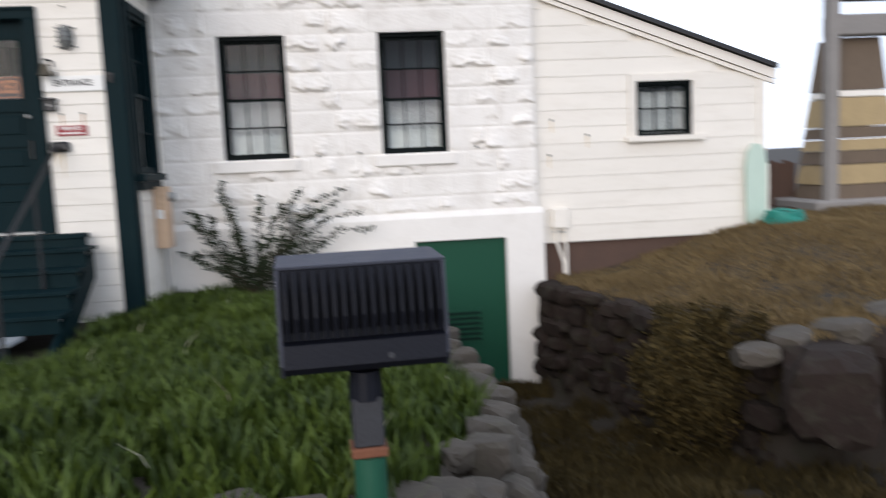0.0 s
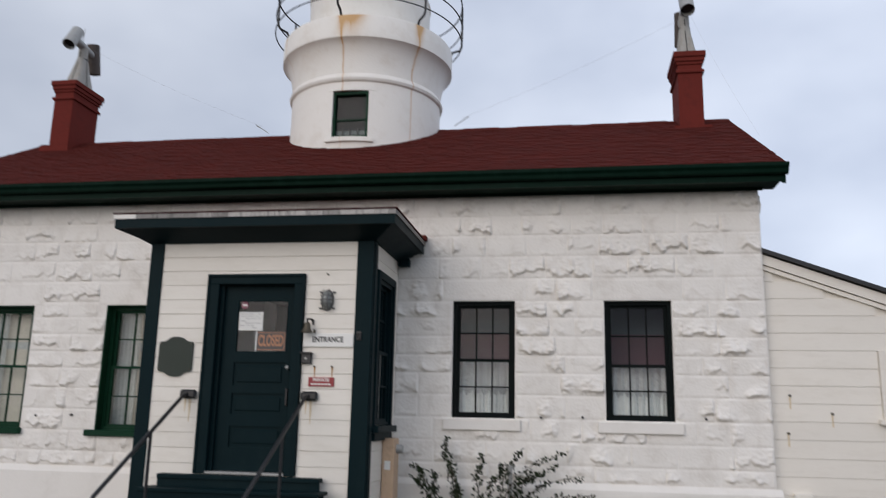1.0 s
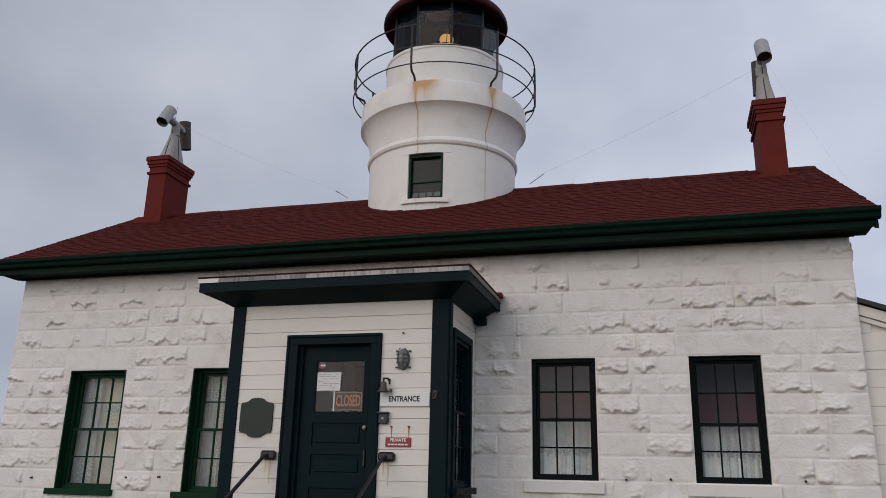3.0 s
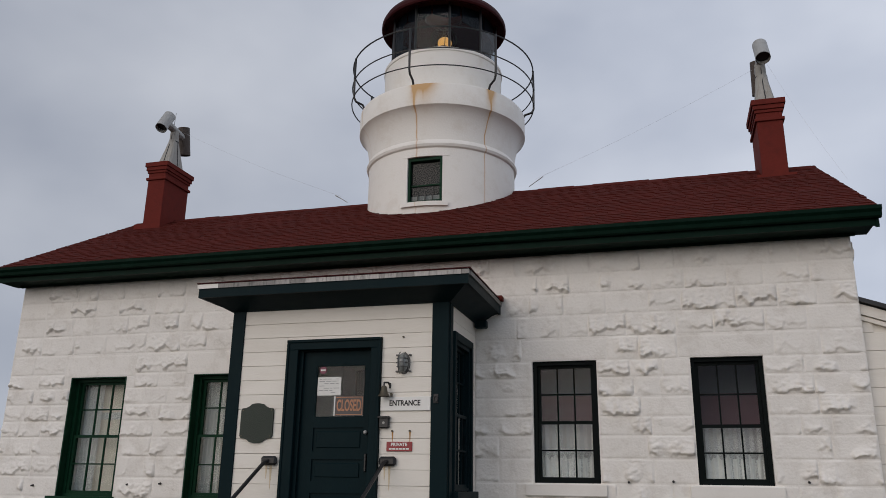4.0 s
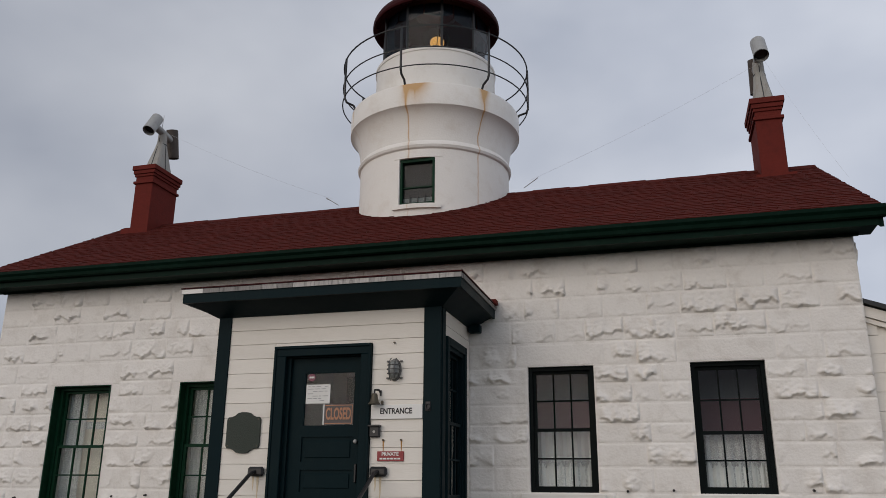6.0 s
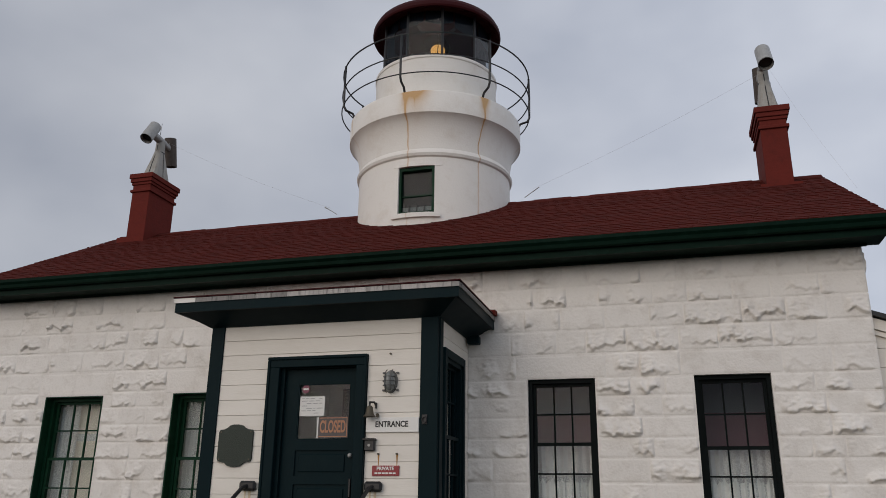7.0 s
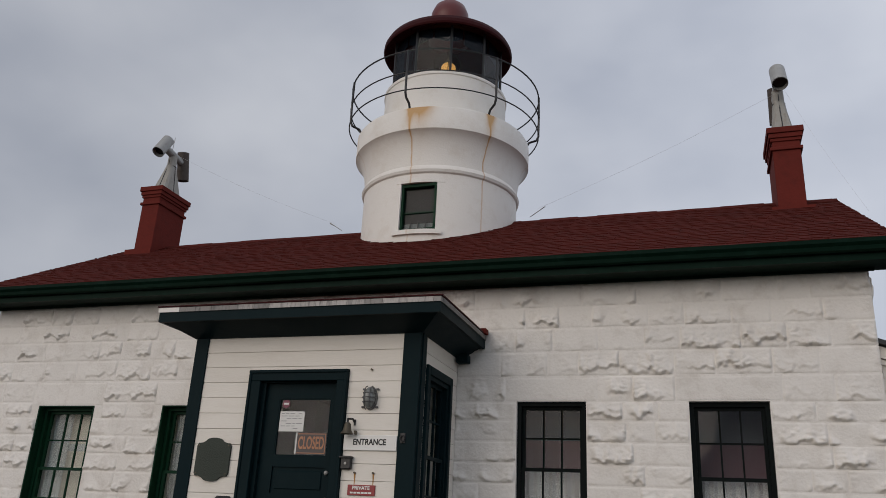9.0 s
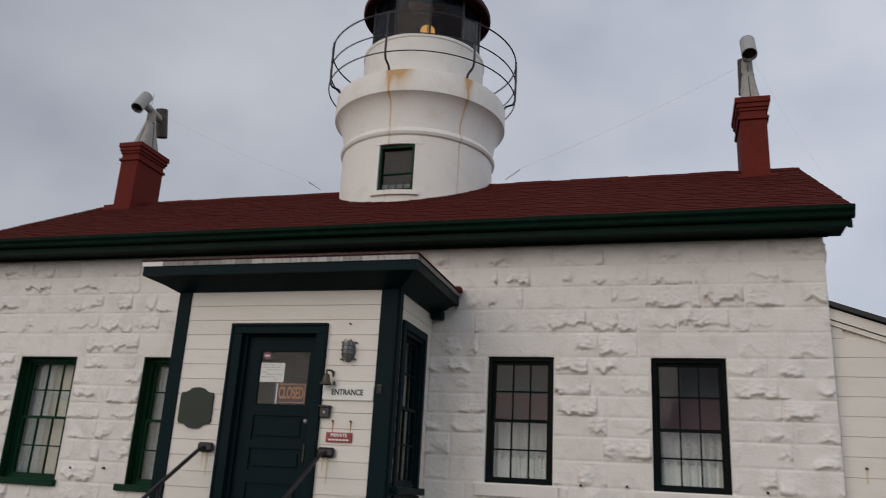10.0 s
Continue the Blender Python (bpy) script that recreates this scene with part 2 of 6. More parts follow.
def ground_z(x, y):
    """Height of the ground: a planted terrace before the house, a sunk way to the cellar door, a dry lawn beside it."""
    def step(a, b, v):
        k = min(1, max(0, (v - a) / (b - a)))
        return k * k * (3 - 2 * k)
    terrace = -0.95 + 0.05 * math.sin(x * 1.3 + 0.5) * math.cos(y * 0.9) + 0.24 * step(-3.4, -6.5, y) - 0.50 * step(-7.1, -8.5, y)
    terrace -= 0.15 * step(3.2, 4.2, x)
    lawn = -0.95 + 0.52 * step(6.0, 9.3, x) + 0.04 * math.sin(x * 1.7 + y) - bank_drop(y)
    sunk = -2.25 + 1.0 * step(-2.2, -8.5, y) + 0.04 * math.sin(x * 3 + y * 2)
    edge = 4.26 + 0.06 * math.sin(y * 2.1) - 0.50 * step(-4.9, -6.8, y)
    bank = 5.72 + 0.42 * step(-0.4, -2.0, y) + 0.45 * step(-1.8, -3.6, y) + 0.06 * math.sin(y * 1.7)
    bank += 0.5 * bank_drop(y) + 5.0 * step(-3.6, -4.6, y)
    z = terrace
    low = step(edge, edge + 0.25, x) * (1 - step(bank, bank + 0.3, x))
    high = step(bank, bank + 0.3, x)
    z = terrace * (1 - low - high) + sunk * low + lawn * high
    far = math.hypot(x, y - 2)
    z -= 0.9 * step(9, 22, far) + 16 * step(20, 90, far)
    z -= 0.3 * step(-8.0, -13, y)
    return z


# ---- ground ----
def axis_steps(fine0, fine1, step, reach):
    a = list(np.arange(fine0, fine1 + 1e-6, step))
    out, d = [], step
    p = fine1
    while p < reach:
        d *= 1.35
        p += d
        out.append(p)
    left, d, p = [], step, fine0
    while p > -reach:
        d *= 1.35
        p -= d
        left.append(p)
    return [float(v) for v in left[::-1] + a + out]


gx, gy = axis_steps(-4, 11, 0.12, 3500), axis_steps(-11, 2.0, 0.12, 3500)
gv = [(x, y, ground_z(x, y) + 0.03 * noise.noise((x * 2.1, y * 2.1, 0))) for y in gy for x in gx]
nx = len(gx)
gf = [(j * nx + i, j * nx + i + 1, (j + 1) * nx + i + 1, (j + 1) * nx + i) for j in range(len(gy) - 1) for i in range(nx - 1)]
gm = bpy.data.meshes.new("ground")
gm.from_pydata(gv, [], gf)
gm.shade_smooth()
M_EARTH = material("dry_grass_and_earth", (0.026, 0.019, 0.012), 0.95, vary=0.35, scale=1.3, fine=25, bump=0.8,
                   dirt=(0.020, 0.023, 0.008), dirt_amount=0.8)
gm.materials.append(M_EARTH)
tagged(new("ground", gm), "brown earth with dry grass sloping around the lighthouse", "ground", kind="structure")

# ---- stone house: openings (x0, x1, z0, z1) in the front wall ----
W3, W4 = (2.065, 2.84, 0.648, 2.08), (3.92, 4.715, 0.65, 2.08)
W1, W2 = (-4.67, -3.75, 0.39, 2.03), (-2.65, -1.76, 0.39, 2.035)
CELLAR = (4.25, 5.37, -2.25, -0.42)
DOORWAY = (-0.42, 0.46, 0.0, 2.09)
WALL_TOP, PLINTH = 3.44, -0.14


def pierced(bm, x0, x1, z0, z1, y0, y1, holes):
    """A wall of upright strips with holes left open."""
    xs = sorted({x0, x1, *[h[0] for h in holes], *[h[1] for h in holes]})
    for a, b in zip(xs, xs[1:]):
        cuts = sorted((h[2], h[3]) for h in holes if h[0] <= a and h[1] >= b)
        z = z0
        for c, d in cuts:
            if c > z:
                box(bm, a, b, y0, y1, z, c)
            z = max(z, d)
        if z1 > z:
            box(bm, a, b, y0, y1, z, z1)
    bmesh.ops.remove_doubles(bm, verts=bm.verts, dist=0.0005)
    return bm


wall_front = part("wall_front", pierced(bmesh.new(), -WX, WX, PLINTH, WALL_TOP, 0.0, 0.42, [W1, W2, W3, W4, DOORWAY]), M_STONE)
tagged(wall_front, "front wall of rock-faced stone blocks under thick white paint", "wall", kind="structure")
bm = pierced(bmesh.new(), -WX - 0.02, WX + 0.07, -2.4, PLINTH, -0.06, 0.42, [CELLAR])
plinth = part("plinth", bm, M_PLASTER)
tagged(plinth, "smooth white painted plinth along the foot of the wall", "wall", kind="structure")
bm = prism(bmesh.new(), [(-0.06, PLINTH), (0.0, PLINTH), (0.0, PLINTH + 0.07)], "x", -WX - 0.02, WX + 0.07)
part("plinth_slope", bm, M_PLASTER, plinth)
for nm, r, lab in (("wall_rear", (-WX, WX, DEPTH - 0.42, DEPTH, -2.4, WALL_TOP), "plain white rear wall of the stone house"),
                   ("partition_wall", (-WX + 0.42, WX - 0.42, 1.15, 1.27, -0.3, WALL_TOP), "plastered wall inside the house, darkened as a dim room")):
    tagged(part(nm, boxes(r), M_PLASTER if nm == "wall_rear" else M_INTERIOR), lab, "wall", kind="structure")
for nm, sx in (("wall_left", -1), ("wall_right", 1)):
    a, b = sorted((sx * WX, sx * (WX - 0.42)))
    bm = prism(bmesh.new(), [(0.42, -2.4), (DEPTH - 0.42, -2.4), (DEPTH - 0.42, WALL_TOP), (RIDGE_Y, RIDGE_Z - 0.12), (0.42, WALL_TOP)], "x", a, b)
    prism(bm, [(0.0, WALL_TOP), (0.42, WALL_TOP), (0.42, WALL_TOP + 0.3)], "x", a, b)
    prism(bm, [(DEPTH, WALL_TOP), (DEPTH - 0.42, WALL_TOP), (DEPTH - 0.42, WALL_TOP + 0.3)], "x", a, b)
    tagged(part(nm, bm, M_STONE), "white painted gable wall of the stone house", "wall", kind="structure")
tagged(part("floor", boxes((-WX + 0.42, WX - 0.42, 0.42, DEPTH - 0.42, -0.3, -0.12)), M_DARK), "floor inside the house, coloured dark as unlit", "floor", kind="structure")
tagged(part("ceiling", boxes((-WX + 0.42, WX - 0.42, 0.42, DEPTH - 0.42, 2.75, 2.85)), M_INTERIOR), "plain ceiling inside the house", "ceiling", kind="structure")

# roof: two slopes of shingles, boxed eaves and gutter
OX = 6.03
roof = thing("roof", "gable roof of weathered dark red shingles with green eaves", "roof", kind="structure")
roof.location.z = 0.02
bm = bmesh.new()
prism(bm, [(EAVE_Y, EAVE_Z - 0.03), (RIDGE_Y, RIDGE_Z - 0.03), (2 * RIDGE_Y - EAVE_Y, EAVE_Z - 0.03), (2 * RIDGE_Y - EAVE_Y, EAVE_Z - 0.12),
           (RIDGE_Y, RIDGE_Z - 0.14), (EAVE_Y, EAVE_Z - 0.12)], "x", -OX + 0.02, OX - 0.02)
part("roof_deck", bm, M_SHINGLE, roof)
rng = random.Random(4)
sv, sf = [], []
length = math.hypot(RIDGE_Y - EAVE_Y, RIDGE_Z - EAVE_Z)
uy, uz = (RIDGE_Y - EAVE_Y) / length, (RIDGE_Z - EAVE_Z) / length
course = 0.115
rows_n = int(length / course) + 1
for side in (0, 1):
    for r in range(rows_n):
        x = -OX - rng.random() * 0.15
        while x < OX:
            w = rng.uniform(0.10, 0.24)
            a, b = max(x, -OX), min(x + w - 0.006, OX)
            x += w
            if b - a < 0.02:
                continue
            s0 = r * course + rng.uniform(-0.012, 0.012) - 0.03
            s1 = min(length, r * course + 0.26)
            lift = 0.016 + rng.uniform(0, 0.008)
            k = len(sv)
            for s, h in ((s0, lift), (s1, 0.002), (s0, -0.004)):
                yy, zz = EAVE_Y + uy * s - uz * h, EAVE_Z - 0.03 + uz * s + uy * h
                if side:
                    yy = 2 * RIDGE_Y - yy
                sv += [(a, yy, zz), (b, yy, zz)]
            sf += [(k, k + 1, k + 3, k + 2), (k + 4, k + 5, k + 1, k)]
me = bpy.data.meshes.new("shingles")
me.from_pydata(sv, [], sf)
me.materials.append(M_SHINGLE)
sh = new("shingles", me)
sh.parent = roof
tagged(sh, "overlapping dark red shingles", kind="stuff")
bm = bmesh.new()
x = -OX
while x < OX - 0.01:
    w = min(0.3, OX - x)
    prism(bm, [(RIDGE_Y - 0.11, RIDGE_Z - 0.075), (RIDGE_Y, RIDGE_Z + 0.012 + rng.uniform(-.006, .006)), (RIDGE_Y + 0.11, RIDGE_Z - 0.075), (RIDGE_Y, RIDGE_Z - 0.03)], "x", x, x + w - 0.001)
    x += w
part("ridge_cap", bm, M_SHINGLE, roof)
# cornice: soffit, fascia, bed mould and gutter, front and rear
for sgn, nm in ((1, "front"), (-1, "rear")):
    def yy(v, sgn=sgn):
        return v if sgn == 1 else 2 * RIDGE_Y - v
    bm = prism(bmesh.new(), [(yy(EAVE_Y + 0.05), 3.43), (yy(0.0), 3.43), (yy(0.0), 3.47), (yy(EAVE_Y + 0.05), 3.47)], "x", -WX - 0.2, WX + 0.2)
    part("soffit", bm, M_GREEN, roof)
    bm = prism(bmesh.new(), [(yy(-0.002), 3.405), (yy(-0.035), 3.405), (yy(-0.05), 3.428), (yy(-0.002), 3.428)], "x", -WX - 0.06, WX + 0.06)
    part("bed_mould", bm, M_GREEN, roof)
    bm = prism(bmesh.new(), [(yy(EAVE_Y + 0.05), 3.40), (yy(EAVE_Y + 0.02), 3.40), (yy(EAVE_Y + 0.02), 3.58), (yy(EAVE_Y + 0.05), 3.58)], "x", -WX - 0.2, WX + 0.2)
    part("fascia", bm, M_GREEN, roof)
    bm = prism(bmesh.new(), [(yy(EAVE_Y + 0.016), 3.475), (yy(EAVE_Y - 0.03), 3.475), (yy(EAVE_Y - 0.055), 3.49), (yy(EAVE_Y - 0.065), 3.53), (yy(EAVE_Y - 0.095), 3.56),
                             (yy(EAVE_Y - 0.10), 3.60), (yy(EAVE_Y - 0.085), 3.60), (yy(EAVE_Y - 0.08), 3.565), (yy(EAVE_Y + 0.016), 3.565)], "x", -OX, OX)
    part("gutter", bm, M_GREEN, roof, "dark green moulded gutter")
for sx in (-1, 1):
    a, b = sorted((sx * (OX - 0.02), sx * (OX - 0.06)))
    bm = bmesh.new()
    for sg in (1, -1):
        def ry(v, sg=sg):
            return v if sg == 1 else 2 * RIDGE_Y - v
        prism(bm, [(ry(EAVE_Y + 0.02), EAVE_Z - 0.26), (ry(EAVE_Y + 0.02), EAVE_Z - 0.06), (RIDGE_Y, RIDGE_Z - 0.06), (RIDGE_Y, RIDGE_Z - 0.24)], "x", a, b)
    part("rake_board", bm, M_GREEN, roof)
    a, b = sorted((sx * (WX + 0.02), sx * (WX + 0.20)))
    part("cornice_return", boxes((a, b, EAVE_Y + 0.055, 0.06, 3.432, 3.56)), M_GREEN, roof)


# ---- tower ----
M_TOWER = material("white_tower_plaster", (0.85, 0.82, 0.76), 0.6, vary=0.05, scale=1.3, fine=40, bump=0.25,
                   dirt=(0.62, 0.53, 0.42), dirt_amount=0.35)


def rust_streaks(m, cx, cy, places, top):
    """Adds rust runs to a wall of revolution, below iron fixed at the given bearings."""
    n, l = m.node_tree.nodes, m.node_tree.links
    b = n["Principled BSDF"]
    old = b.inputs["Base Color"].links[0].from_socket
    geo = n.new("ShaderNodeNewGeometry")
    sep = n.new("ShaderNodeSeparateXYZ")
    l.new(geo.outputs["Position"], sep.inputs[0])

    def calc(op, p, q=None, r=None):
        k = n.new("ShaderNodeMath")
        k.operation = op
        for i, v in enumerate((p, q, r)):
            if v is None:
                continue
            if isinstance(v, (int, float)):
                k.inputs[i].default_value = v
            else:
                l.new(v, k.inputs[i])
        return k.outputs[0]
    wob = n.new("ShaderNodeTexNoise")
    wob.inputs["Scale"].default_value = 4.0
    l.new(geo.outputs["Position"], wob.inputs["Vector"])
    bearing = calc("ARCTAN2", calc("SUBTRACT", sep.outputs[1], cy), calc("SUBTRACT", sep.outputs[0], cx))
    bearing = calc("ADD", bearing, calc("MULTIPLY", calc("SUBTRACT", wob.outputs["Fac"], 0.5), 0.045))
    below = calc("SUBTRACT", top, sep.outputs[2])
    total = None
    for ang, wide, run, depth in places:
        off = calc("SUBTRACT", bearing, ang)
        off = calc("MULTIPLY", off, off)
        thin = calc("EXPONENT", calc("MULTIPLY", off, -1 / (0.0085 * 0.0085)))
        thin = calc("MULTIPLY", thin, calc("EXPONENT", calc("MULTIPLY", below, -1 / run)))
        fan = calc("EXPONENT", calc("MULTIPLY", off, -1 / (wide * wide)))
        fan = calc("MULTIPLY", fan, calc("EXPONENT", calc("MULTIPLY", below, -1 / 0.17)))
        one = calc("MULTIPLY", calc("ADD", calc("MULTIPLY", thin, 0.8), fan), depth)
        total = one if total is None else calc("ADD", total, one)
    gate = calc("GREATER_THAN", below, 0.0)
    amount = calc("MINIMUM", calc("MULTIPLY", calc("MULTIPLY", total, gate), calc("MULTIPLY_ADD", wob.outputs["Fac"], 1.0, 0.4)), 0.85)
    mix = n.new("ShaderNodeMix")
    mix.data_type = "RGBA"
    mix.inputs[7].default_value = (0.56, 0.29, 0.06, 1)
    l.new(amount, mix.inputs[0])
    l.new(old, mix.inputs[6])
    l.new(mix.outputs[2], b.inputs["Base Color"])


rust_streaks(M_TOWER, TX, TY, [(radians(-86.5), 0.13, 0.10, 1.7), (radians(-92.5), 0.03, 1.3, 1.7), (radians(-41), 0.05, 1.5, 2.0), (radians(-145), 0.03, 0.5, 0.6), (radians(9), 0.03, 0.5, 0.6)], 6.80)
TR = 1.26
tower = thing("lighthouse_tower", "round white plastered lighthouse tower streaked with rust", "tower")
bm = bmesh.new()
lathe(bm, [(TR, 3.2), (TR, 4.80), (TR, 5.575), (TR, 5.72), (TR + 0.03, 5.74), (TR + 0.045, 5.78), (TR + 0.03, 5.82), (TR + 0.005, 5.86), (TR + 0.012, 5.98), (TR + 0.032, 6.11),
           (TR + 0.062, 6.22), (TR + 0.10, 6.30), (TR + 0.14, 6.355), (TR + 0.185, 6.39), (TR + 0.192, 6.395), (TR + 0.192, 6.74), (TR + 0.175, 6.77), (1.05, 6.79)], TX, TY, 128)
gap = [f for f in bm.faces if 4.79 < f.calc_center_median().z < 5.58 and abs(f.calc_center_median().x - TX - 0.075) < 0.30 and f.calc_center_median().y < TY]
bmesh.ops.delete(bm, geom=gap, context="FACES")
shaft = part("shaft", bm, M_TOWER, tower, smooth=True)
bm = bmesh.new()
lathe(bm, [(1.045, 6.74), (1.045, 7.59), (1.06, 7.60), (1.06, 7.65), (0.9, 7.66)], TX, TY, 96)
part("lantern_base", bm, M_TOWER, tower, smooth=True)
# tower window: a recess cut into the wall, surround, frame, panes
TWY = TY - 1.26
TWX = TX + 0.075


def tw_box(x0, x1, y0, y1, z0, z1):
    return (TWX + x0, TWX + x1, TWY + 0.035 + y0, TWY + 0.035 + y1, z0, z1)


# a dark sheet behind the glass stands in for the tower's unlit inside
tw = part("window", boxes(tw_box(-0.285, 0.285, 0.20, 0.22, 4.80, 5.7)), M_DARK, tower, "small window with bars, dark sheet for its unlit inside")
part("window_frame", boxes(tw_box(-0.285, -0.245, 0.01, 0.10, 4.81, 5.57), tw_box(0.245, 0.285, 0.01, 0.10, 4.81, 5.57),
                           tw_box(-0.245, 0.245, 0.01, 0.10, 5.525, 5.57), tw_box(-0.245, 0.245, 0.01, 0.10, 4.81, 4.85),
                           tw_box(-0.245, 0.245, 0.05, 0.08, 5.105, 5.125)), M_WINGREEN, tw)
for k in range(3):
    px = -0.12 + 0.12 * k
    part("bar", boxes(tw_box(px - 0.008, px + 0.008, 0.04, 0.055, 4.85, 4.97)), M_BLACK, tw)
part("inner_sill", boxes(tw_box(-0.245, 0.245, 0.10, 0.13, 4.81, 4.955)), M_GALV, tw, "pale ledge behind the glass")
bm = bmesh.new()
bm.faces.new([bm.verts.new((TWX + u, TWY + 0.11, z)) for u, z in ((-0.245, 4.85), (0.245, 4.85), (0.245, 5.525), (-0.245, 5.525))])
part("window_glass", bm, M_DARKGLASS, tw)


def arc_block(name, u0, u1, out, z0, z1):
    """A flat stone let into the round wall, following its curve."""
    a0, a1 = math.asin((TWX - TX + u0) / TR), math.asin((TWX - TX + u1) / TR)
    b = bmesh.new()
    cols = []
    for q in range(13):
        a = a0 + (a1 - a0) * q / 12
        cols.append([b.verts.new((TX + rr_ * math.sin(a), TY - rr_ * math.cos(a), z)) for rr_, z in ((TR - 0.05, z0), (TR + out, z0), (TR + out, z1), (TR - 0.05, z1))])
    for p, q in zip(cols, cols[1:]):
        for k in range(4):
            b.faces.new((p[k], p[(k + 1) % 4], q[(k + 1) % 4], q[k]))
    b.faces.new(cols[0])
    b.faces.new(cols[-1])
    part(name, b, M_TOWER, tower)


arc_block("lintel", -0.37, 0.39, 0.007, 5.578, 5.69)
arc_block("window_sill", -0.37, 0.37, 0.045, 4.735, 4.805)
arc_block("window_jamb", -0.325, -0.283, 0.004, 4.80, 5.578)
arc_block("window_jamb", 0.283, 0.325, 0.004, 4.80, 5.578)
# gallery rail
rail = part("gallery_rail_top", polytube(bmesh.new(), [(TX + 1.615 * math.cos(k * math.pi / 32), TY + 1.615 * math.sin(k * math.pi / 32), 7.69) for k in range(65)], 0.013, 6), M_BLACK, tower, "thin black iron rail")
for zr in (7.30, 6.99):
    part("gallery_rail", polytube(bmesh.new(), [(TX + 1.615 * math.cos(k * math.pi / 32), TY + 1.615 * math.sin(k * math.pi / 32), zr) for k in range(65)], 0.011, 6), M_BLACK, tower)
for ang in [radians(-93.5 + 360 * k / 7) for k in range(7)]:
    c, s = math.cos(ang), math.sin(ang)
    pts = [(TX + r * c, TY + r * s, z) for r, z in ((1.615, 7.70), (1.62, 7.3), (1.615, 6.95), (1.58, 6.88), (1.52, 6.86), (1.46, 6.84), (1.42, 6.77))]
    part("rail_post", polytube(bmesh.new(), pts, 0.019, 7), M_BLACK, tower)
# lantern: curtain drum, panes, mullions, roof, ball
NP = 10
bm = bmesh.new()
arc = [radians(28 + 205 * k / 40) for k in range(41)]
lo = [bm.verts.new((TX + (0.88 + 0.02 * math.sin(k * 1.9)) * math.cos(a), TY + (0.88 + 0.02 * math.sin(k * 1.9)) * math.sin(a), 7.62)) for k, a in enumerate(arc)]
hi = [bm.verts.new((v.co.x, v.co.y, 8.56)) for v in lo]
for k in range(40):
    bm.faces.new((lo[k], lo[k + 1], hi[k + 1], hi[k]))
part("lantern_curtain", bm, M_CURTAIN, tower, "dark curtain drawn round the back of the lantern", smooth=True)
for k0 in range(5):
    # a swag of blind hangs from the eaves inside each front pane
    bm = bmesh.new()
    a0 = radians(-150 + 32 * k0)
    hi = [bm.verts.new((TX + 0.91 * math.cos(a0 + radians(30) * q / 10), TY + 0.91 * math.sin(a0 + radians(30) * q / 10), 8.56)) for q in range(11)]
    lo = [bm.verts.new((v.co.x, v.co.y, 8.37 - 0.07 * math.sin(math.pi * q / 10) - 0.10 * (k0 in (3, 4)))) for q, v in enumerate(hi)]
    for q in range(10):
        bm.faces.new((lo[q], lo[q + 1], hi[q + 1], hi[q]))
    part("lantern_blind", bm, M_CURTAIN, tower, "dark swagged blind", smooth=True)
part("lantern_floor", (lambda b: (lathe(b, [(0.95, 7.62), (0.0, 7.63)], TX, TY, 40), b)[1])(bmesh.new()), M_CURTAIN, tower)
ring = [(TX + 0.96 * math.cos(radians(-68) + 2 * math.pi * k / NP), TY + 0.96 * math.sin(radians(-68) + 2 * math.pi * k / NP)) for k in range(NP + 1)]
for (xa, ya), (xb, yb) in zip(ring, ring[1:]):
    bm = bmesh.new()
    bm.faces.new([bm.verts.new(v) for v in ((xa, ya, 7.66), (xb, yb, 7.66), (xb, yb, 8.55), (xa, ya, 8.55))])
    part("lantern_pane", bm, M_LANTERNGLASS, tower)
    part("mullion", tube(bmesh.new(), (xa, ya, 7.62), (xa, ya, 8.58), 0.022, seg=6), M_BLACK, tower)
bm = bmesh.new()
lathe(bm, [(0.88, 8.60), (1.00, 8.57), (1.095, 8.52), (1.125, 8.52), (1.14, 8.55), (1.135, 8.61), (1.10, 8.68), (0.75, 8.82), (0.42, 8.90), (0.36, 8.92)], TX, TY, 72)
lroof = part("lantern_roof", bm, M_LANTERNROOF, tower, "dark red conical metal roof", smooth=False)
for k in range(30):
    an = 2 * math.pi * k / 30
    part("rivet", (lambda b: (bmesh.ops.create_icosphere(b, subdivisions=1, radius=0.014, matrix=Matrix.Translation((TX + 1.05 * math.cos(an), TY + 1.05 * math.sin(an), 8.535))), b)[1])(bmesh.new()), M_LANTERNROOF, lroof)
bm = bmesh.new()
lathe(bm, [(0.36, 8.88), (0.38, 8.98), (0.34, 9.02), (0.31, 9.10), (0.32, 9.20), (0.345, 9.32), (0.335, 9.46), (0.28, 9.60), (0.17, 9.70), (0.05, 9.74), (0.02, 9.85), (0.0, 9.86)], TX, TY, 40)
M_BALL = material("red_vent_ball_paint", (0.12, 0.014, 0.012), 0.4, vary=0.12, scale=4, fine=40, bump=0.06)
part("vent_ball", bm, M_BALL, tower, "bright red ventilator ball", smooth=True)
# lamp and lens inside
tower.location.z = 0.03
M_LAMPGLOW = bpy.data.materials.new("lit_beacon_lamp")
M_LAMPGLOW.use_nodes = True
glow = M_LAMPGLOW.node_tree.nodes["Principled BSDF"]
glow.inputs["Base Color"].default_value = (0.8, 0.5, 0.2, 1)
glow.inputs["Emission Color"].default_value = (1.0, 0.47, 0.11, 1)
glow.inputs["Emission Strength"].default_value = 1.1
LZ = 8.37
lens = part("lens", (lambda b: (bmesh.ops.create_uvsphere(b, u_segments=28, v_segments=18, radius=0.23, matrix=Matrix.Translation((TX, TY, LZ + 0.06))), b)[1])(bmesh.new()), M_LANTERNGLASS, tower, "round glass beacon lens", smooth=True)
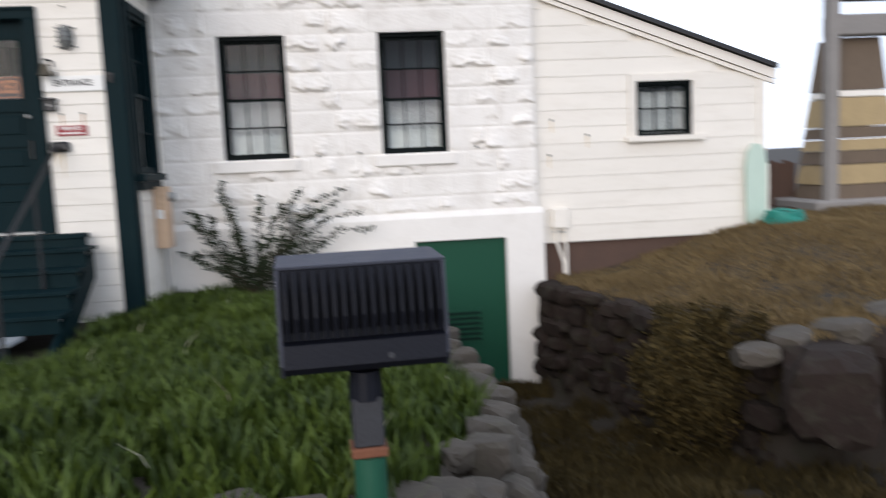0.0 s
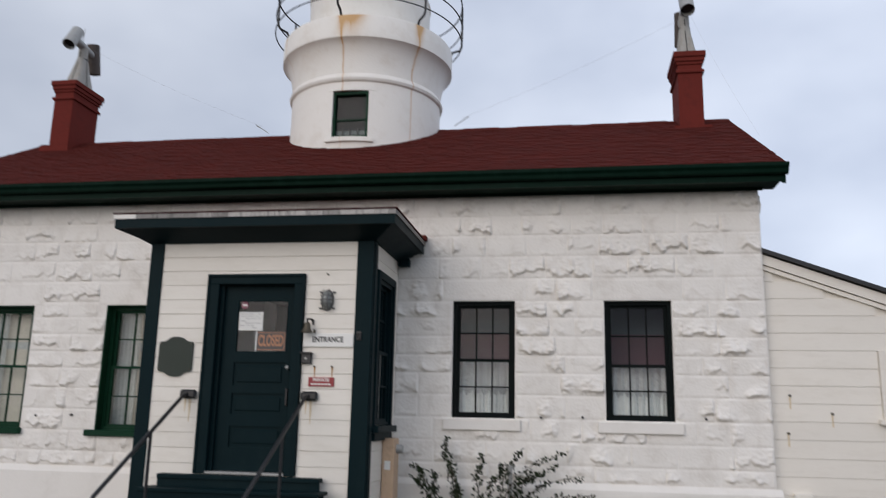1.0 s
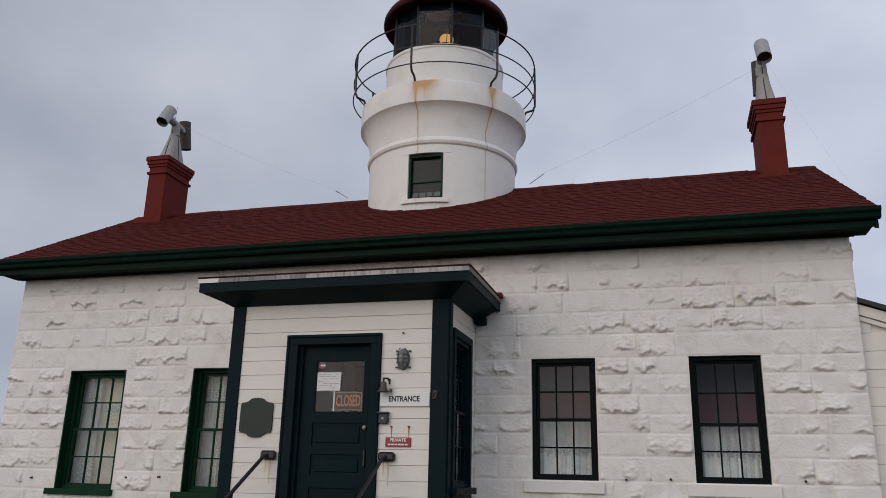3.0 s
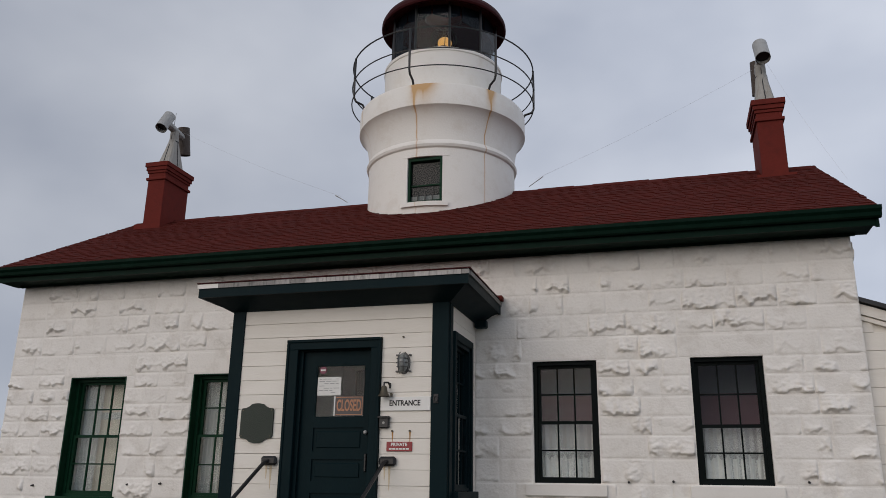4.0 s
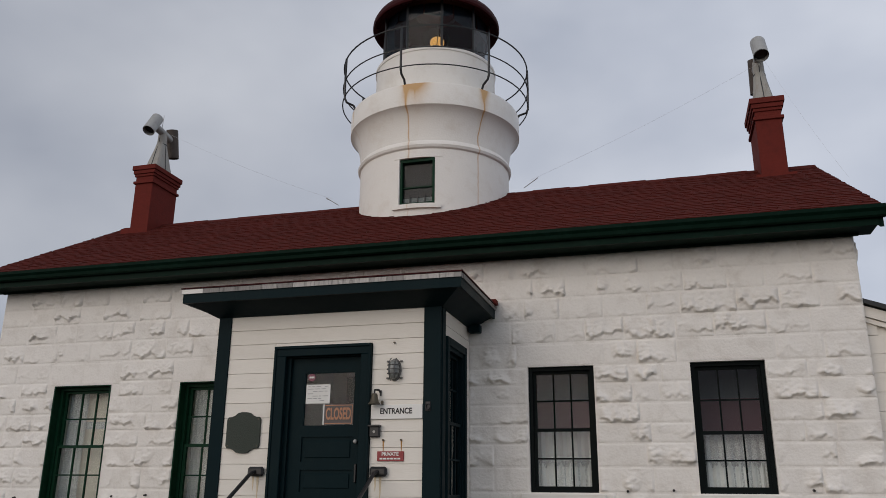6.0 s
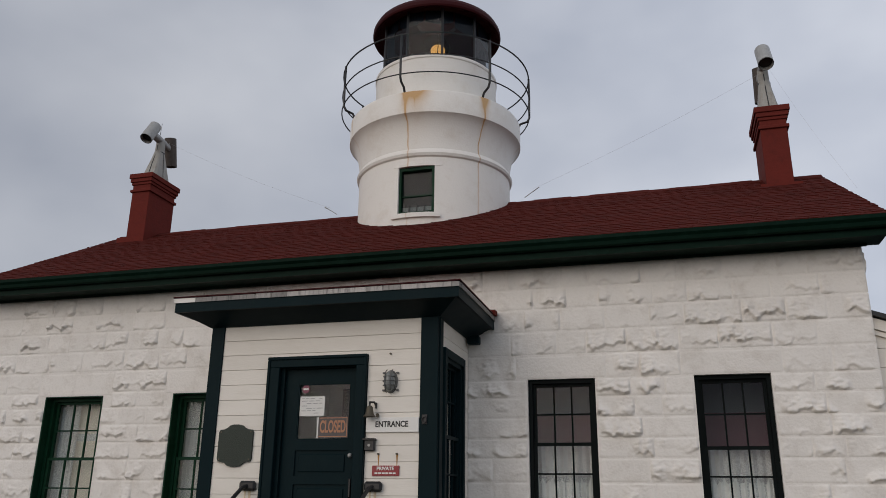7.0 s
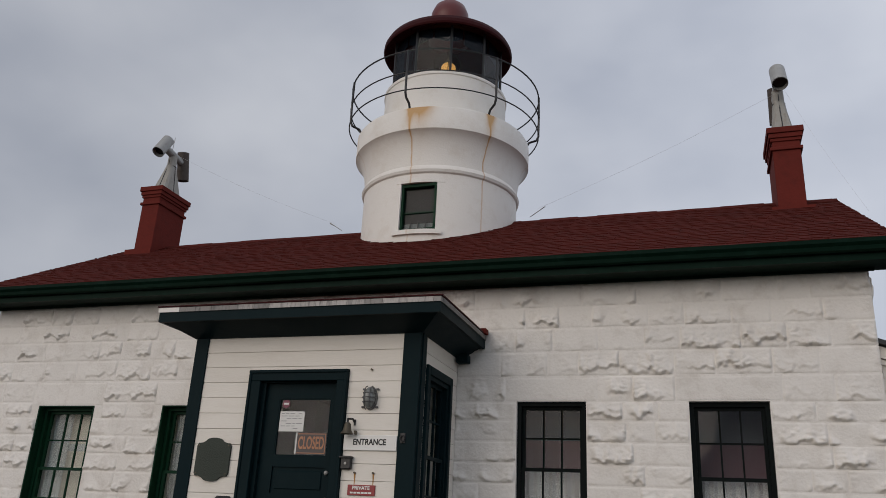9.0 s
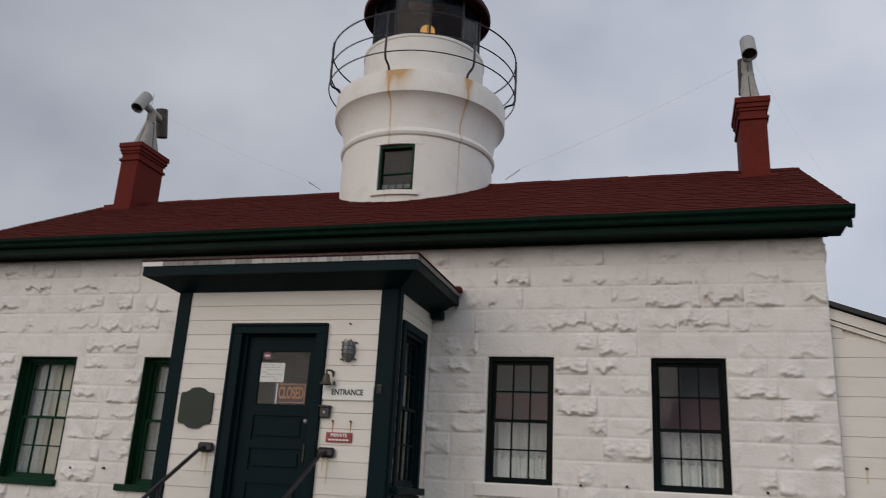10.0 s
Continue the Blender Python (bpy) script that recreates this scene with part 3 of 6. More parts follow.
part("bulb", (lambda b: (bmesh.ops.create_uvsphere(b, u_segments=20, v_segments=14, radius=1, matrix=Matrix.Translation((TX + 0.02, TY, LZ - 0.02)) @ Matrix.Diagonal((0.13, 0.13, 0.10, 1))), b)[1])(bmesh.new()), M_LAMPGLOW, lens, "lit warm yellow lamp", smooth=True)
part("lens_pedestal", tube(bmesh.new(), (TX, TY, 7.62), (TX, TY, LZ - 0.12), 0.12, 0.10, seg=20), M_BRASSDARK, lens)
for k in range(4):
    a = 0.4 + k * math.pi / 2
    part("lens_rib", polytube(bmesh.new(), [(TX + 0.236 * math.cos(a) * math.sin(b), TY + 0.236 * math.sin(a) * math.sin(b), LZ + 0.06 - 0.236 * math.cos(b)) for b in [math.pi * q / 12 for q in range(1, 12)]], 0.008, 5), M_BRASSDARK, lens)

# ---- chimneys with twin-tube cowls ----
# rear tubes: rusty brown metal, their shade darkened into the base colour
M_REARTUBE = material("rusty_shaded_metal", (0.085, 0.068, 0.058), 0.7, metal=0.2, vary=0.3, scale=5, fine=40, bump=0.2,
                      dirt=(0.05, 0.028, 0.018), dirt_amount=0.7)


def chimney(cx, cy):
    ch = thing("chimney", "red painted brick chimney with stepped cap and grey cowl", "chimney", "chimneys on the ridge")
    hw, hd = 0.185, 0.38
    part("shaft", boxes((cx - hw, cx + hw, cy - hd, cy + hd, 4.9, 6.30), bevel=0.008), M_REDPAINT, ch)
    for z0, z1, o in ((6.03, 6.08, 0.03), (6.17, 6.22, 0.02), (6.22, 6.29, 0.04), (6.29, 6.38, 0.06)):
        part("corbel", boxes((cx - hw - o, cx + hw + o, cy - hd - o, cy + hd + o, z0, z1), bevel=0.006), M_REDPAINT, ch)
    part("flashing", boxes((cx - hw - 0.09, cx + hw + 0.09, cy - hd - 0.12, cy - hd - 0.0, 5.02, 5.125)), M_REDPAINT, ch)
    cowl = part("cowl", (lambda b: (prism_taper(b, cx, cy), b)[1])(bmesh.new()), M_COWL, ch, "grey tapered cowl with two open tubes")
    zt = 7.17
    part("cross_pipe", tube(bmesh.new(), (cx, cy - 0.27, zt + 0.08), (cx, cy + 0.27, zt + 0.0), 0.072, seg=16), M_GALV, cowl)
    part("neck_band", tube(bmesh.new(), (cx, cy, 6.95), (cx, cy, 6.970), 0.096, seg=20), M_BLACK, cowl)
    for pts in (((0.004, -0.262, 6.38), (0.0, -0.247, 6.43), (-0.004, -0.142, 6.80), (0.0, -0.091, 6.95), (0.0, -0.082, 7.10)), ((0.152, 0.01, 6.38), (0.147, 0.0, 6.43), (0.107, 0.0, 6.80), (0.087, 0.0, 6.95))):
        part("seam", polytube(bmesh.new(), [Vector((cx + x, cy + y, z)) for x, y, z in pts], 0.0075, 5), M_BLACK, cowl, "dark tarred seam")
    for sg in (-1, 1):
        mid = Vector((cx, cy + sg * 0.33, zt + (0.08 if sg < 0 else -0.05)))
        ax = Vector((0, sg * (0.62 if sg < 0 else 0.22), -1)).normalized()
        hl = 0.21 if sg < 0 else 0.28
        bm = bmesh.new()
        for r, inward in ((0.112, False), (0.102, True)):
            tube(bm, mid - ax * hl, mid + ax * hl, r, seg=24, caps=False)
        q = ax.to_track_quat("Z", "Y").to_matrix().to_4x4()
        bmesh.ops.create_circle(bm, cap_ends=True, segments=24, radius=0.112, matrix=Matrix.Translation(mid - ax * hl) @ q)
        part("tube", bm, M_GALV if sg < 0 else M_REARTUBE, cowl, "open-ended sheet metal tube" if sg < 0 else "rusty sheet metal tube with shade in its colour")
        # black disc set inside the open end stands in for the shaded hollow
        part("hollow_shade_disc", (lambda b: (bmesh.ops.create_circle(b, cap_ends=True, segments=24, radius=0.103, matrix=Matrix.Translation(mid + ax * (hl - 0.08)) @ q), b)[1])(bmesh.new()), M_BLACK, cowl)
    part("aerial", tube(bmesh.new(), (cx + 0.03, cy - 0.1, 7.16), (cx + 0.05, cy - 0.1, 7.54), 0.006, seg=5), M_GALV, cowl)
    return ch


def prism_taper(b, cx, cy):
    """A square foot drawn up into a round neck."""
    rings = []
    for hx, hy, z, rnd in ((0.15, 0.26, 6.36, 0), (0.145, 0.245, 6.43, 0), (0.105, 0.14, 6.80, 0.5), (0.085, 0.09, 7.00, 1), (0.08, 0.08, 7.20, 1)):
        ring = []
        for k in range(24):
            an = 2 * math.pi * (k + 0.5) / 24
            c, s = math.cos(an), math.sin(an)
            m = max(abs(c), abs(s))
            sq = Vector((c / m * hx, s / m * hy))
            ro = Vector((c * hx, s * hy))
            v = sq.lerp(ro, rnd)
            ring.append(b.verts.new((cx + v.x, cy + v.y, z)))
        rings.append(ring)
    for p, q in zip(rings, rings[1:]):
        for k in range(24):
            b.faces.new((p[k], p[(k + 1) % 24], q[(k + 1) % 24], q[k]))


for cx, dz in ((5.40, -0.04), (-5.38, 0.015)):
    chimney(cx, RIDGE_Y - 0.05).location.z = dz
M_WIRE = material("grey_wire", (0.55, 0.56, 0.58), 0.6, metal=0.0, vary=0.05, bump=0)
for a, b in (((5.46, 2.5, 7.10), (1.75, 2.6, 5.52)), ((5.48, 2.5, 7.10), (6.05, 0.9, 4.45)), ((-5.1, 2.5, 7.10), (-1.75, 2.6, 5.52))):
    a, b = Vector(a), Vector(b)
    pts = [a.lerp(b, k / 8) - Vector((0, 0, 0.06 * math.sin(math.pi * k / 8))) for k in range(9)]
    tagged(part("wire", polytube(bmesh.new(), pts, 0.0013, 4), M_WIRE), "thin grey aerial wire stretched above the roof", "wire", "aerial wires above the roof")
for px, sg in ((1.75, 1), (-1.75, -1)):
    pr = thing("lightning_prong", "small grey forked metal prong on the roof ridge", "aerial", "prongs on the roof ridge")
    part("stem", tube(bmesh.new(), (px - sg * 0.12, 2.62, 5.40), (px + sg * 0.12, 2.62, 5.56), 0.007, seg=5), M_GALV, pr)
    part("tine", tube(bmesh.new(), (px, 2.62, 5.48), (px + sg * 0.10, 2.58, 5.53), 0.005, seg=5), M_GALV, pr)

# ---- windows ----
M_LACE = bpy.data.materials.new("white_lace")
M_LACE.use_nodes = True
ln, ll = M_LACE.node_tree.nodes, M_LACE.node_tree.links
lb = ln["Principled BSDF"]
lb.inputs["Base Color"].default_value = (0.8, 0.8, 0.78, 1)
lb.inputs["Roughness"].default_value = 0.9
l_geo = ln.new("ShaderNodeNewGeometry")
l_vor = ln.new("ShaderNodeTexVoronoi")
l_vor.inputs["Scale"].default_value = 75
l_rng = ln.new("ShaderNodeMapRange")
l_rng.inputs["From Min"].default_value = 0.25
l_rng.inputs["From Max"].default_value = 0.7
l_rng.inputs["To Min"].default_value = 0.80
l_rng.inputs["To Max"].default_value = 0.50
ll.new(l_geo.outputs["Position"], l_vor.inputs["Vector"])
ll.new(l_vor.outputs["Distance"], l_rng.inputs["Value"])
ll.new(l_rng.outputs[0], lb.inputs["Alpha"])
M_PAPERWHITE = material("dense_white_lace", (0.74, 0.73, 0.70), 0.9, vary=0.2, scale=14, fine=60, bump=0.1)
M_CREAM = material("cream_blind_cloth", (0.62, 0.56, 0.47), 0.9, vary=0.12, scale=2, fine=30, bump=0.1)
# mauve is darkened in its base to stand for the dim room
M_MAUVE = material("dimmed_mauve_wallpaper", (0.24, 0.125, 0.15), 0.9, vary=0.1, scale=3, fine=20, bump=0.05)
tagged(part("wall_covering", boxes((1.5, WX - 0.43, 1.138, 1.146, 0.0, 1.78)), M_MAUVE), "mauve wallpaper inside the house, darkened as a dim room", "wall", kind="structure")


def cloth(name, x0, x1, y, z0, z1, mat, folds=9, depth=0.018, parent=None, label=""):
    bm = bmesh.new()
    n = 48
    rows = []
    for j, z in enumerate((z0, (z0 + z1) / 2, z1)):
        rows.append([bm.verts.new((x0 + (x1 - x0) * k / n, y + depth * math.sin(folds * 2 * math.pi * k / n + 0.4 * j), z)) for k in range(n + 1)])
    for a, b in zip(rows, rows[1:]):
        for k in range(n):
            bm.faces.new((a[k], a[k + 1], b[k + 1], b[k]))
    return part(name, bm, mat, parent, label, smooth=True)


def sash_window(name, label, hole, recess, mat, jamb=0.05, cols=3, mid=None, y=0.0, axis="y", lining=None, rows=2):
    """A double-hung window in a hole (x0, x1, z0, z1) of a wall whose face is at y: frame, two sashes, muntins and panes."""
    x0, x1, z0, z1 = hole
    w = tagged(new(name), label, "window", kind="structure")
    yb = y + recess
    part("window_frame", boxes((x0, x0 + jamb, yb - 0.02, yb + 0.10, z0, z1), (x1 - jamb, x1, yb - 0.02, yb + 0.10, z0, z1),
                               (x0 + jamb, x1 - jamb, yb - 0.02, yb + 0.10, z1 - jamb, z1), (x0 + jamb, x1 - jamb, yb - 0.02, yb + 0.10, z0, z0 + jamb * 0.8)), mat, w)
    if lining:
        part("reveal_lining", boxes((x0 - 0.006, x0 + 0.012, y - 0.008, yb - 0.02, z0, z1), (x1 - 0.012, x1 + 0.006, y - 0.008, yb - 0.02, z0, z1),
                                    (x0 + 0.012, x1 - 0.012, y - 0.008, yb - 0.02, z1 - 0.012, z1)), lining, w)
    mid = mid or (z0 + z1) / 2
    a, b = x0 + jamb, x1 - jamb
    st = 0.038
    for lo, hi, dy in ((mid - 0.015, z1 - jamb, 0.02), (z0 + jamb * 0.8, mid + 0.015, 0.055)) if rows == 2 else ((z0 + jamb, z1 - jamb, 0.03),):
        dy = 0.075 - dy
        s = part("sash", boxes((a, a + st, yb + dy - 0.018, yb + dy + 0.018, lo, hi), (b - st, b, yb + dy - 0.018, yb + dy + 0.018, lo, hi),
                               (a + st, b - st, yb + dy - 0.018, yb + dy + 0.018, lo, lo + 0.035), (a + st, b - st, yb + dy - 0.018, yb + dy + 0.018, hi - 0.035, hi)), mat, w)
        xs = [a + st + (b - a - 2 * st) * k / cols for k in range(cols + 1)]
        zs = [lo + 0.035, (lo + hi) / 2, hi - 0.035]
        for xm in xs[1:-1]:
            part("muntin", boxes((xm - 0.009, xm + 0.009, yb + dy - 0.014, yb + dy + 0.014, zs[0], zs[2])), mat, s)
        part("muntin", boxes((xs[0], xs[-1], yb + dy - 0.0145, yb + dy + 0.0145, zs[1] - 0.009, zs[1] + 0.009)), mat, s)
        for xa, xb in zip(xs, xs[1:]):
            for za, zb in zip(zs, zs[1:]):
                bm = bmesh.new()
                q = random.Random(int(xa * 1000 + za * 77)).uniform(-0.0025, 0.0025)
                bm.faces.new([bm.verts.new(v) for v in ((xa, yb + dy + q, za), (xb, yb + dy - q, za), (xb, yb + dy - q, zb), (xa, yb + dy + q, zb))])
                pane = part("pane", bm, M_GLASS, s)
                pane.visible_shadow = False
    return w


def sill(parent, x0, x1, z0, z1, mat, y=-0.07):
    part("window_sill", boxes((x0, x1, y, 0.10, z0, z1), bevel=0.008), mat, parent)


w = sash_window("window_1", "green framed twelve-pane sash window with pale blind inside", W1, 0.13, M_WINGREEN, 0.055, lining=M_WINGREEN)
sill(w, W1[0] - 0.12, W1[1] + 0.04, 0.315, 0.395, M_WINGREEN)
w = sash_window("window_2", "green framed twelve-pane sash window beside the porch", W2, 0.13, M_WINGREEN, 0.055, lining=M_WINGREEN)
sill(w, W2[0] - 0.12, W2[1] + 0.04, 0.315, 0.395, M_WINGREEN)
w = sash_window("window_3", "black framed sash window with white lace half curtain", W3, 0.07, M_BLACKFRAME, 0.045, mid=1.35)
sill(w, W3[0] - 0.10, W3[1] + 0.07, 0.505, 0.64, M_PLASTER, -0.05)
w = sash_window("window_4", "black framed sash window with lace half curtain", W4, 0.09, M_BLACKFRAME, 0.045, mid=1.30)
sill(w, W4[0] - 0.10, W4[1] + 0.09, 0.505, 0.64, M_PLASTER, -0.05)
for hole, mid in ((W3, 1.35), (W4, 1.30)):
    c = cloth("lace_curtain", hole[0] + 0.05, hole[1] - 0.05, 0.24, hole[2], mid, M_LACE, 8)
    tagged(c, "white lace half curtain hung behind the window", "curtain", "lace half curtains")
    bm = bmesh.new()
    nn = 60
    lo = [bm.verts.new((hole[0] + 0.05 + (hole[1] - hole[0] - 0.1) * k / nn, 0.225 + 0.012 * math.sin(k * 0.9), hole[2])) for k in range(nn + 1)]
    hi = [bm.verts.new((v.co.x, v.co.y, hole[2] + 0.27 + 0.055 * abs(math.sin(k * math.pi * 6 / nn)) + 0.02 * math.sin(k * 1.3))) for k, v in enumerate(lo)]
    for k in range(nn):
        bm.faces.new((lo[k], lo[k + 1], hi[k + 1], hi[k]))
    part("lace_border", bm, M_PAPERWHITE, c, "dense scalloped lace border", smooth=True)
for hole in (W1, W2):
    tagged(cloth("roller_blind", hole[0] + 0.20, hole[1], 0.36, hole[2], hole[3], M_CREAM, 1, 0.004), "cream roller blind drawn behind the window", "blind", "cream roller blinds")
    tagged(cloth("side_curtain", hole[0] + 0.03, hole[0] + 0.34, 0.30, hole[2], hole[3], M_LACE, 5, 0.02), "greyish sheer curtain gathered to one side", "curtain", "sheer side curtains")
    part("blind_slat", boxes((hole[0] + 0.3, hole[1], 0.345, 0.352, 1.46, 1.56)), M_LACE, w)

# half-sunk window in the plinth beside the steps
cw = tagged(new("window_7"), "small half-sunk cellar window with lace behind dark frame", "window", kind="structure")
part("casing", boxes((-2.80, -2.72, -0.085, -0.055, -1.1, -0.59), (-1.50, -1.42, -0.085, -0.055, -1.1, -0.59), (-2.72, -1.50, -0.085, -0.055, -0.66, -0.59), bevel=0.004), M_PLASTER, cw)
part("casing_edge", boxes((-2.815, -2.80, -0.09, -0.055, -1.1, -0.575), (-2.80, -1.42, -0.09, -0.055, -0.59, -0.575)), M_TEAL, cw)
part("window_frame", boxes((-2.72, -2.62, -0.08, -0.055, -1.1, -0.66), (-2.62, -1.50, -0.08, -0.055, -0.71, -0.66), (-2.40, -2.38, -0.078, -0.055, -1.1, -0.71)), M_BLACKFRAME, cw)
part("lace_panel", boxes((-2.62, -1.50, -0.07, -0.062, -1.1, -0.71)), M_PAPERWHITE, cw)
# rusted tie ends in the wall at the height of the sills
for xs, zs_ in ((-5.066, 0.53), (-3.505, 0.563), (-3.0, 0.58), (3.152, 0.672), (3.643, 0.684), (5.053, 0.694)):
    te = thing("wall_tie", "small dark rusted tie end in the stone wall", "wall tie", "tie ends in the wall")
    part("stub", tube(bmesh.new(), (xs, 0.0, zs_), (xs, -0.045, zs_ - 0.004), 0.016, 0.012, seg=8), M_BLACK, te)

# cellar door
cd = tagged(new("door_2"), "bright green cellar door with louvred vent", "door", kind="structure")
part("leaf", boxes((CELLAR[0] + 0.005, CELLAR[1] - 0.005, 0.0, 0.05, CELLAR[2], CELLAR[3] - 0.005)), M_BASEDOOR, cd)
for k in range(6):
    z = -1.32 - 0.065 * k
    bm = prism(bmesh.new(), [(-0.002, z), (-0.02, z - 0.035), (-0.014, z - 0.04), (0.0, z - 0.012)], "x", 4.60, 5.02)
    part("louvre", bm, M_GREEN, cd)
part("vent_frame", boxes((4.57, 4.60, -0.014, -0.001, -1.74, -1.29), (5.02, 5.05, -0.014, -0.001, -1.74, -1.29), (4.60, 5.02, -0.006, -0.001, -1.72, -1.30)), M_BASEDOOR, cd)
part("hinge", boxes((4.24, 4.42, -0.012, -0.002, -0.72, -0.66)), M_GALV, cd, "grey strap hinge")

# ---- porch ----
porch = thing("entry_porch", "cream boarded entry porch with dark teal trim", "porch")
P = PORCH_Y
part("front_wall", pierced(bmesh.new(), PX0 + 0.03, PX1 - 0.03, -1.3, 2.58, P + 0.035, P + 0.10, [(-0.46, 0.48, 0.0, 2.10)]), M_SIDING, porch)
SWY = (-1.03, -0.33, 0.55, 2.20)
part("side_wall", boxes((PX1 - 0.10, PX1 - 0.035, P + 0.10, SWY[0], -1.3, 2.58), (PX1 - 0.10, PX1 - 0.035, SWY[1], -0.004, -1.3, 2.58),
                        (PX1 - 0.10, PX1 - 0.035, SWY[0], SWY[1], -1.3, SWY[2]), (PX1 - 0.10, PX1 - 0.035, SWY[0], SWY[1], SWY[3], 2.58)), M_SIDING, porch)
part("side_wall", boxes((PX0 + 0.035, PX0 + 0.10, P + 0.10, -0.004, -1.3, 2.58)), M_SIDING, porch)
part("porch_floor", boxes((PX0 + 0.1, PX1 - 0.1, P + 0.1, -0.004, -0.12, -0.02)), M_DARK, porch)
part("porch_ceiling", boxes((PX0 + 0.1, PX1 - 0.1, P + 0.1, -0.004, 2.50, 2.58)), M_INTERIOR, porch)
for a, b, nm in ((PX0, -1.17, "corner_board"), (1.17, PX1, "corner_board")):
    part(nm, boxes((a, b, P - 0.012, P + 0.035, -1.25, 2.58), bevel=0.003), M_TEAL, porch)
part("corner_board", boxes((PX1 - 0.035, PX1 + 0.012, P + 0.036, P + 0.15, -1.25, 2.58), bevel=0.003), M_TEAL, porch)
part("corner_board", boxes((PX0 - 0.012, PX0 + 0.035, P + 0.036, P + 0.15, -1.25, 2.58), bevel=0.003), M_TEAL, porch)
# roof of the porch: sloped boxed eaves, fascia, stained flashing, red deck
RX0, RX1, RY0 = -1.60, 1.675, -1.69
bm = bmesh.new()
o = [bm.verts.new(v) for v in ((RX0 + 0.03, RY0 + 0.03, 2.70), (RX1 - 0.03, RY0 + 0.03, 2.70), (RX1 - 0.03, -0.004, 2.70), (RX0 + 0.03, -0.004, 2.70))]
i_ = [bm.verts.new(v) for v in ((PX0 - 0.02, P - 0.02, 2.575), (PX1 + 0.02, P - 0.02, 2.575), (PX1 + 0.02, -0.004, 2.575), (PX0 - 0.02, -0.004, 2.575))]
for k in range(4):
    bm.faces.new((o[k], o[(k + 1) % 4], i_[(k + 1) % 4], i_[k]))
bm.faces.new(o)
bm.faces.new(i_)
part("soffit", bm, M_TEAL, porch)
part("fascia", boxes((RX0, RX1, RY0, RY0 + 0.03, 2.685, 2.79), (RX1 - 0.03, RX1, RY0 + 0.03, -0.004, 2.685, 2.79), (RX0, RX0 + 0.03, RY0 + 0.03, -0.004, 2.685, 2.79)), M_TEAL, porch)
rf = random.Random(8)
x = RX0 - 0.012
while x < RX1:
    wd = min(0.27 if x < RX0 else rf.uniform(0.12, 0.42), RX1 + 0.012 - x)
    part("flashing", boxes((x, x + wd - 0.004, RY0 - 0.014, RY0 + 0.06, 2.79, 2.842 + rf.uniform(-0.002, 0.002))), M_PLASTER if x < RX0 else M_FLASHING, porch)
    x += wd
part("flashing", boxes((RX1 - 0.05, RX1 + 0.014, RY0 + 0.06, -0.004, 2.79, 2.84)), M_FLASHING, porch)
part("flashing", boxes((RX0 - 0.014, RX0 + 0.05, RY0 + 0.06, -0.004, 2.79, 2.84)), M_FLASHING, porch)
bm = prism(bmesh.new(), [(RY0 + 0.06, 2.795), (-0.004, 2.86), (-0.004, 2.93), (RY0 + 0.06, 2.835)], "x", RX0 + 0.05, RX1 - 0.05)
part("roof_deck", bm, M_SHINGLE, porch)
part("roof_edge", boxes((RX0 - 0.022, RX1 + 0.022, RY0 - 0.022, RY0 + 0.05, 2.846, 2.860), (RX1 - 0.04, RX1 + 0.022, RY0 + 0.05, -0.17, 2.846, 2.860)), M_LANTERNROOF, porch, "thin dark red roofing edge")
part("red_flashing", boxes((RX1 - 0.06, RX1 + 0.045, -0.16, -0.03, 2.845, 2.90)), M_REDPAINT, porch)
part("bracket", boxes((PX1 + 0.014, PX1 + 0.16, -0.16, -0.05, 2.50, 2.60), bevel=0.01), M_TEAL, porch)
# door frame and leaf
casing = part("casing_head", boxes((-0.555, 0.555, P - 0.028, P + 0.04, 2.09, 2.18), bevel=0.005), M_TEAL, porch)
for xa, xb in ((-0.56, -0.44), (0.46, 0.56)):
    part("casing_side", boxes((xa, xb, P - 0.028, P + 0.04, 0.0, 2.09), bevel=0.005), M_TEAL, porch)
part("casing_bead", boxes((-0.58, -0.55, P - 0.042, P + 0.03, 0.0, 2.172), (0.55, 0.58, P - 0.042, P + 0.03, 0.0, 2.172), (-0.58, 0.58, P - 0.045, P + 0.03, 2.172, 2.205), bevel=0.005), M_TEAL, casing)
part("door_jamb", boxes((-0.46, -0.40, P + 0.04, P + 0.16, 0.0, 2.12), (0.44, 0.48, P + 0.04, P + 0.16, 0.0, 2.12), (-0.40, 0.44, P + 0.04, P + 0.16, 2.08, 2.12)), M_TEAL, casing)
part("threshold", boxes((-0.44, 0.46, P - 0.04, P + 0.14, 0.0, 0.025), bevel=0.004), M_GALV, casing)
door = tagged(new("door_1"), "dark teal entrance door with glazed top and three panels", "door", kind="structure")
D = P + 0.085
LX0, LX1 = -0.40, 0.44
part("leaf", boxes((LX0, -0.245, D, D + 0.045, 0.03, 2.08), (0.365, LX1, D, D + 0.045, 0.03, 2.08), (-0.245, 0.365, D, D + 0.045, 1.92, 2.08),
                   (-0.245, 0.365, D, D + 0.045, 1.215, 1.325), (-0.245, 0.365, D, D + 0.045, 0.87, 0.955), (-0.245, 0.365, D, D + 0.045, 0.51, 0.64),
                   (-0.245, 0.365, D, D + 0.045, 0.03, 0.285)), M_TEAL, door)
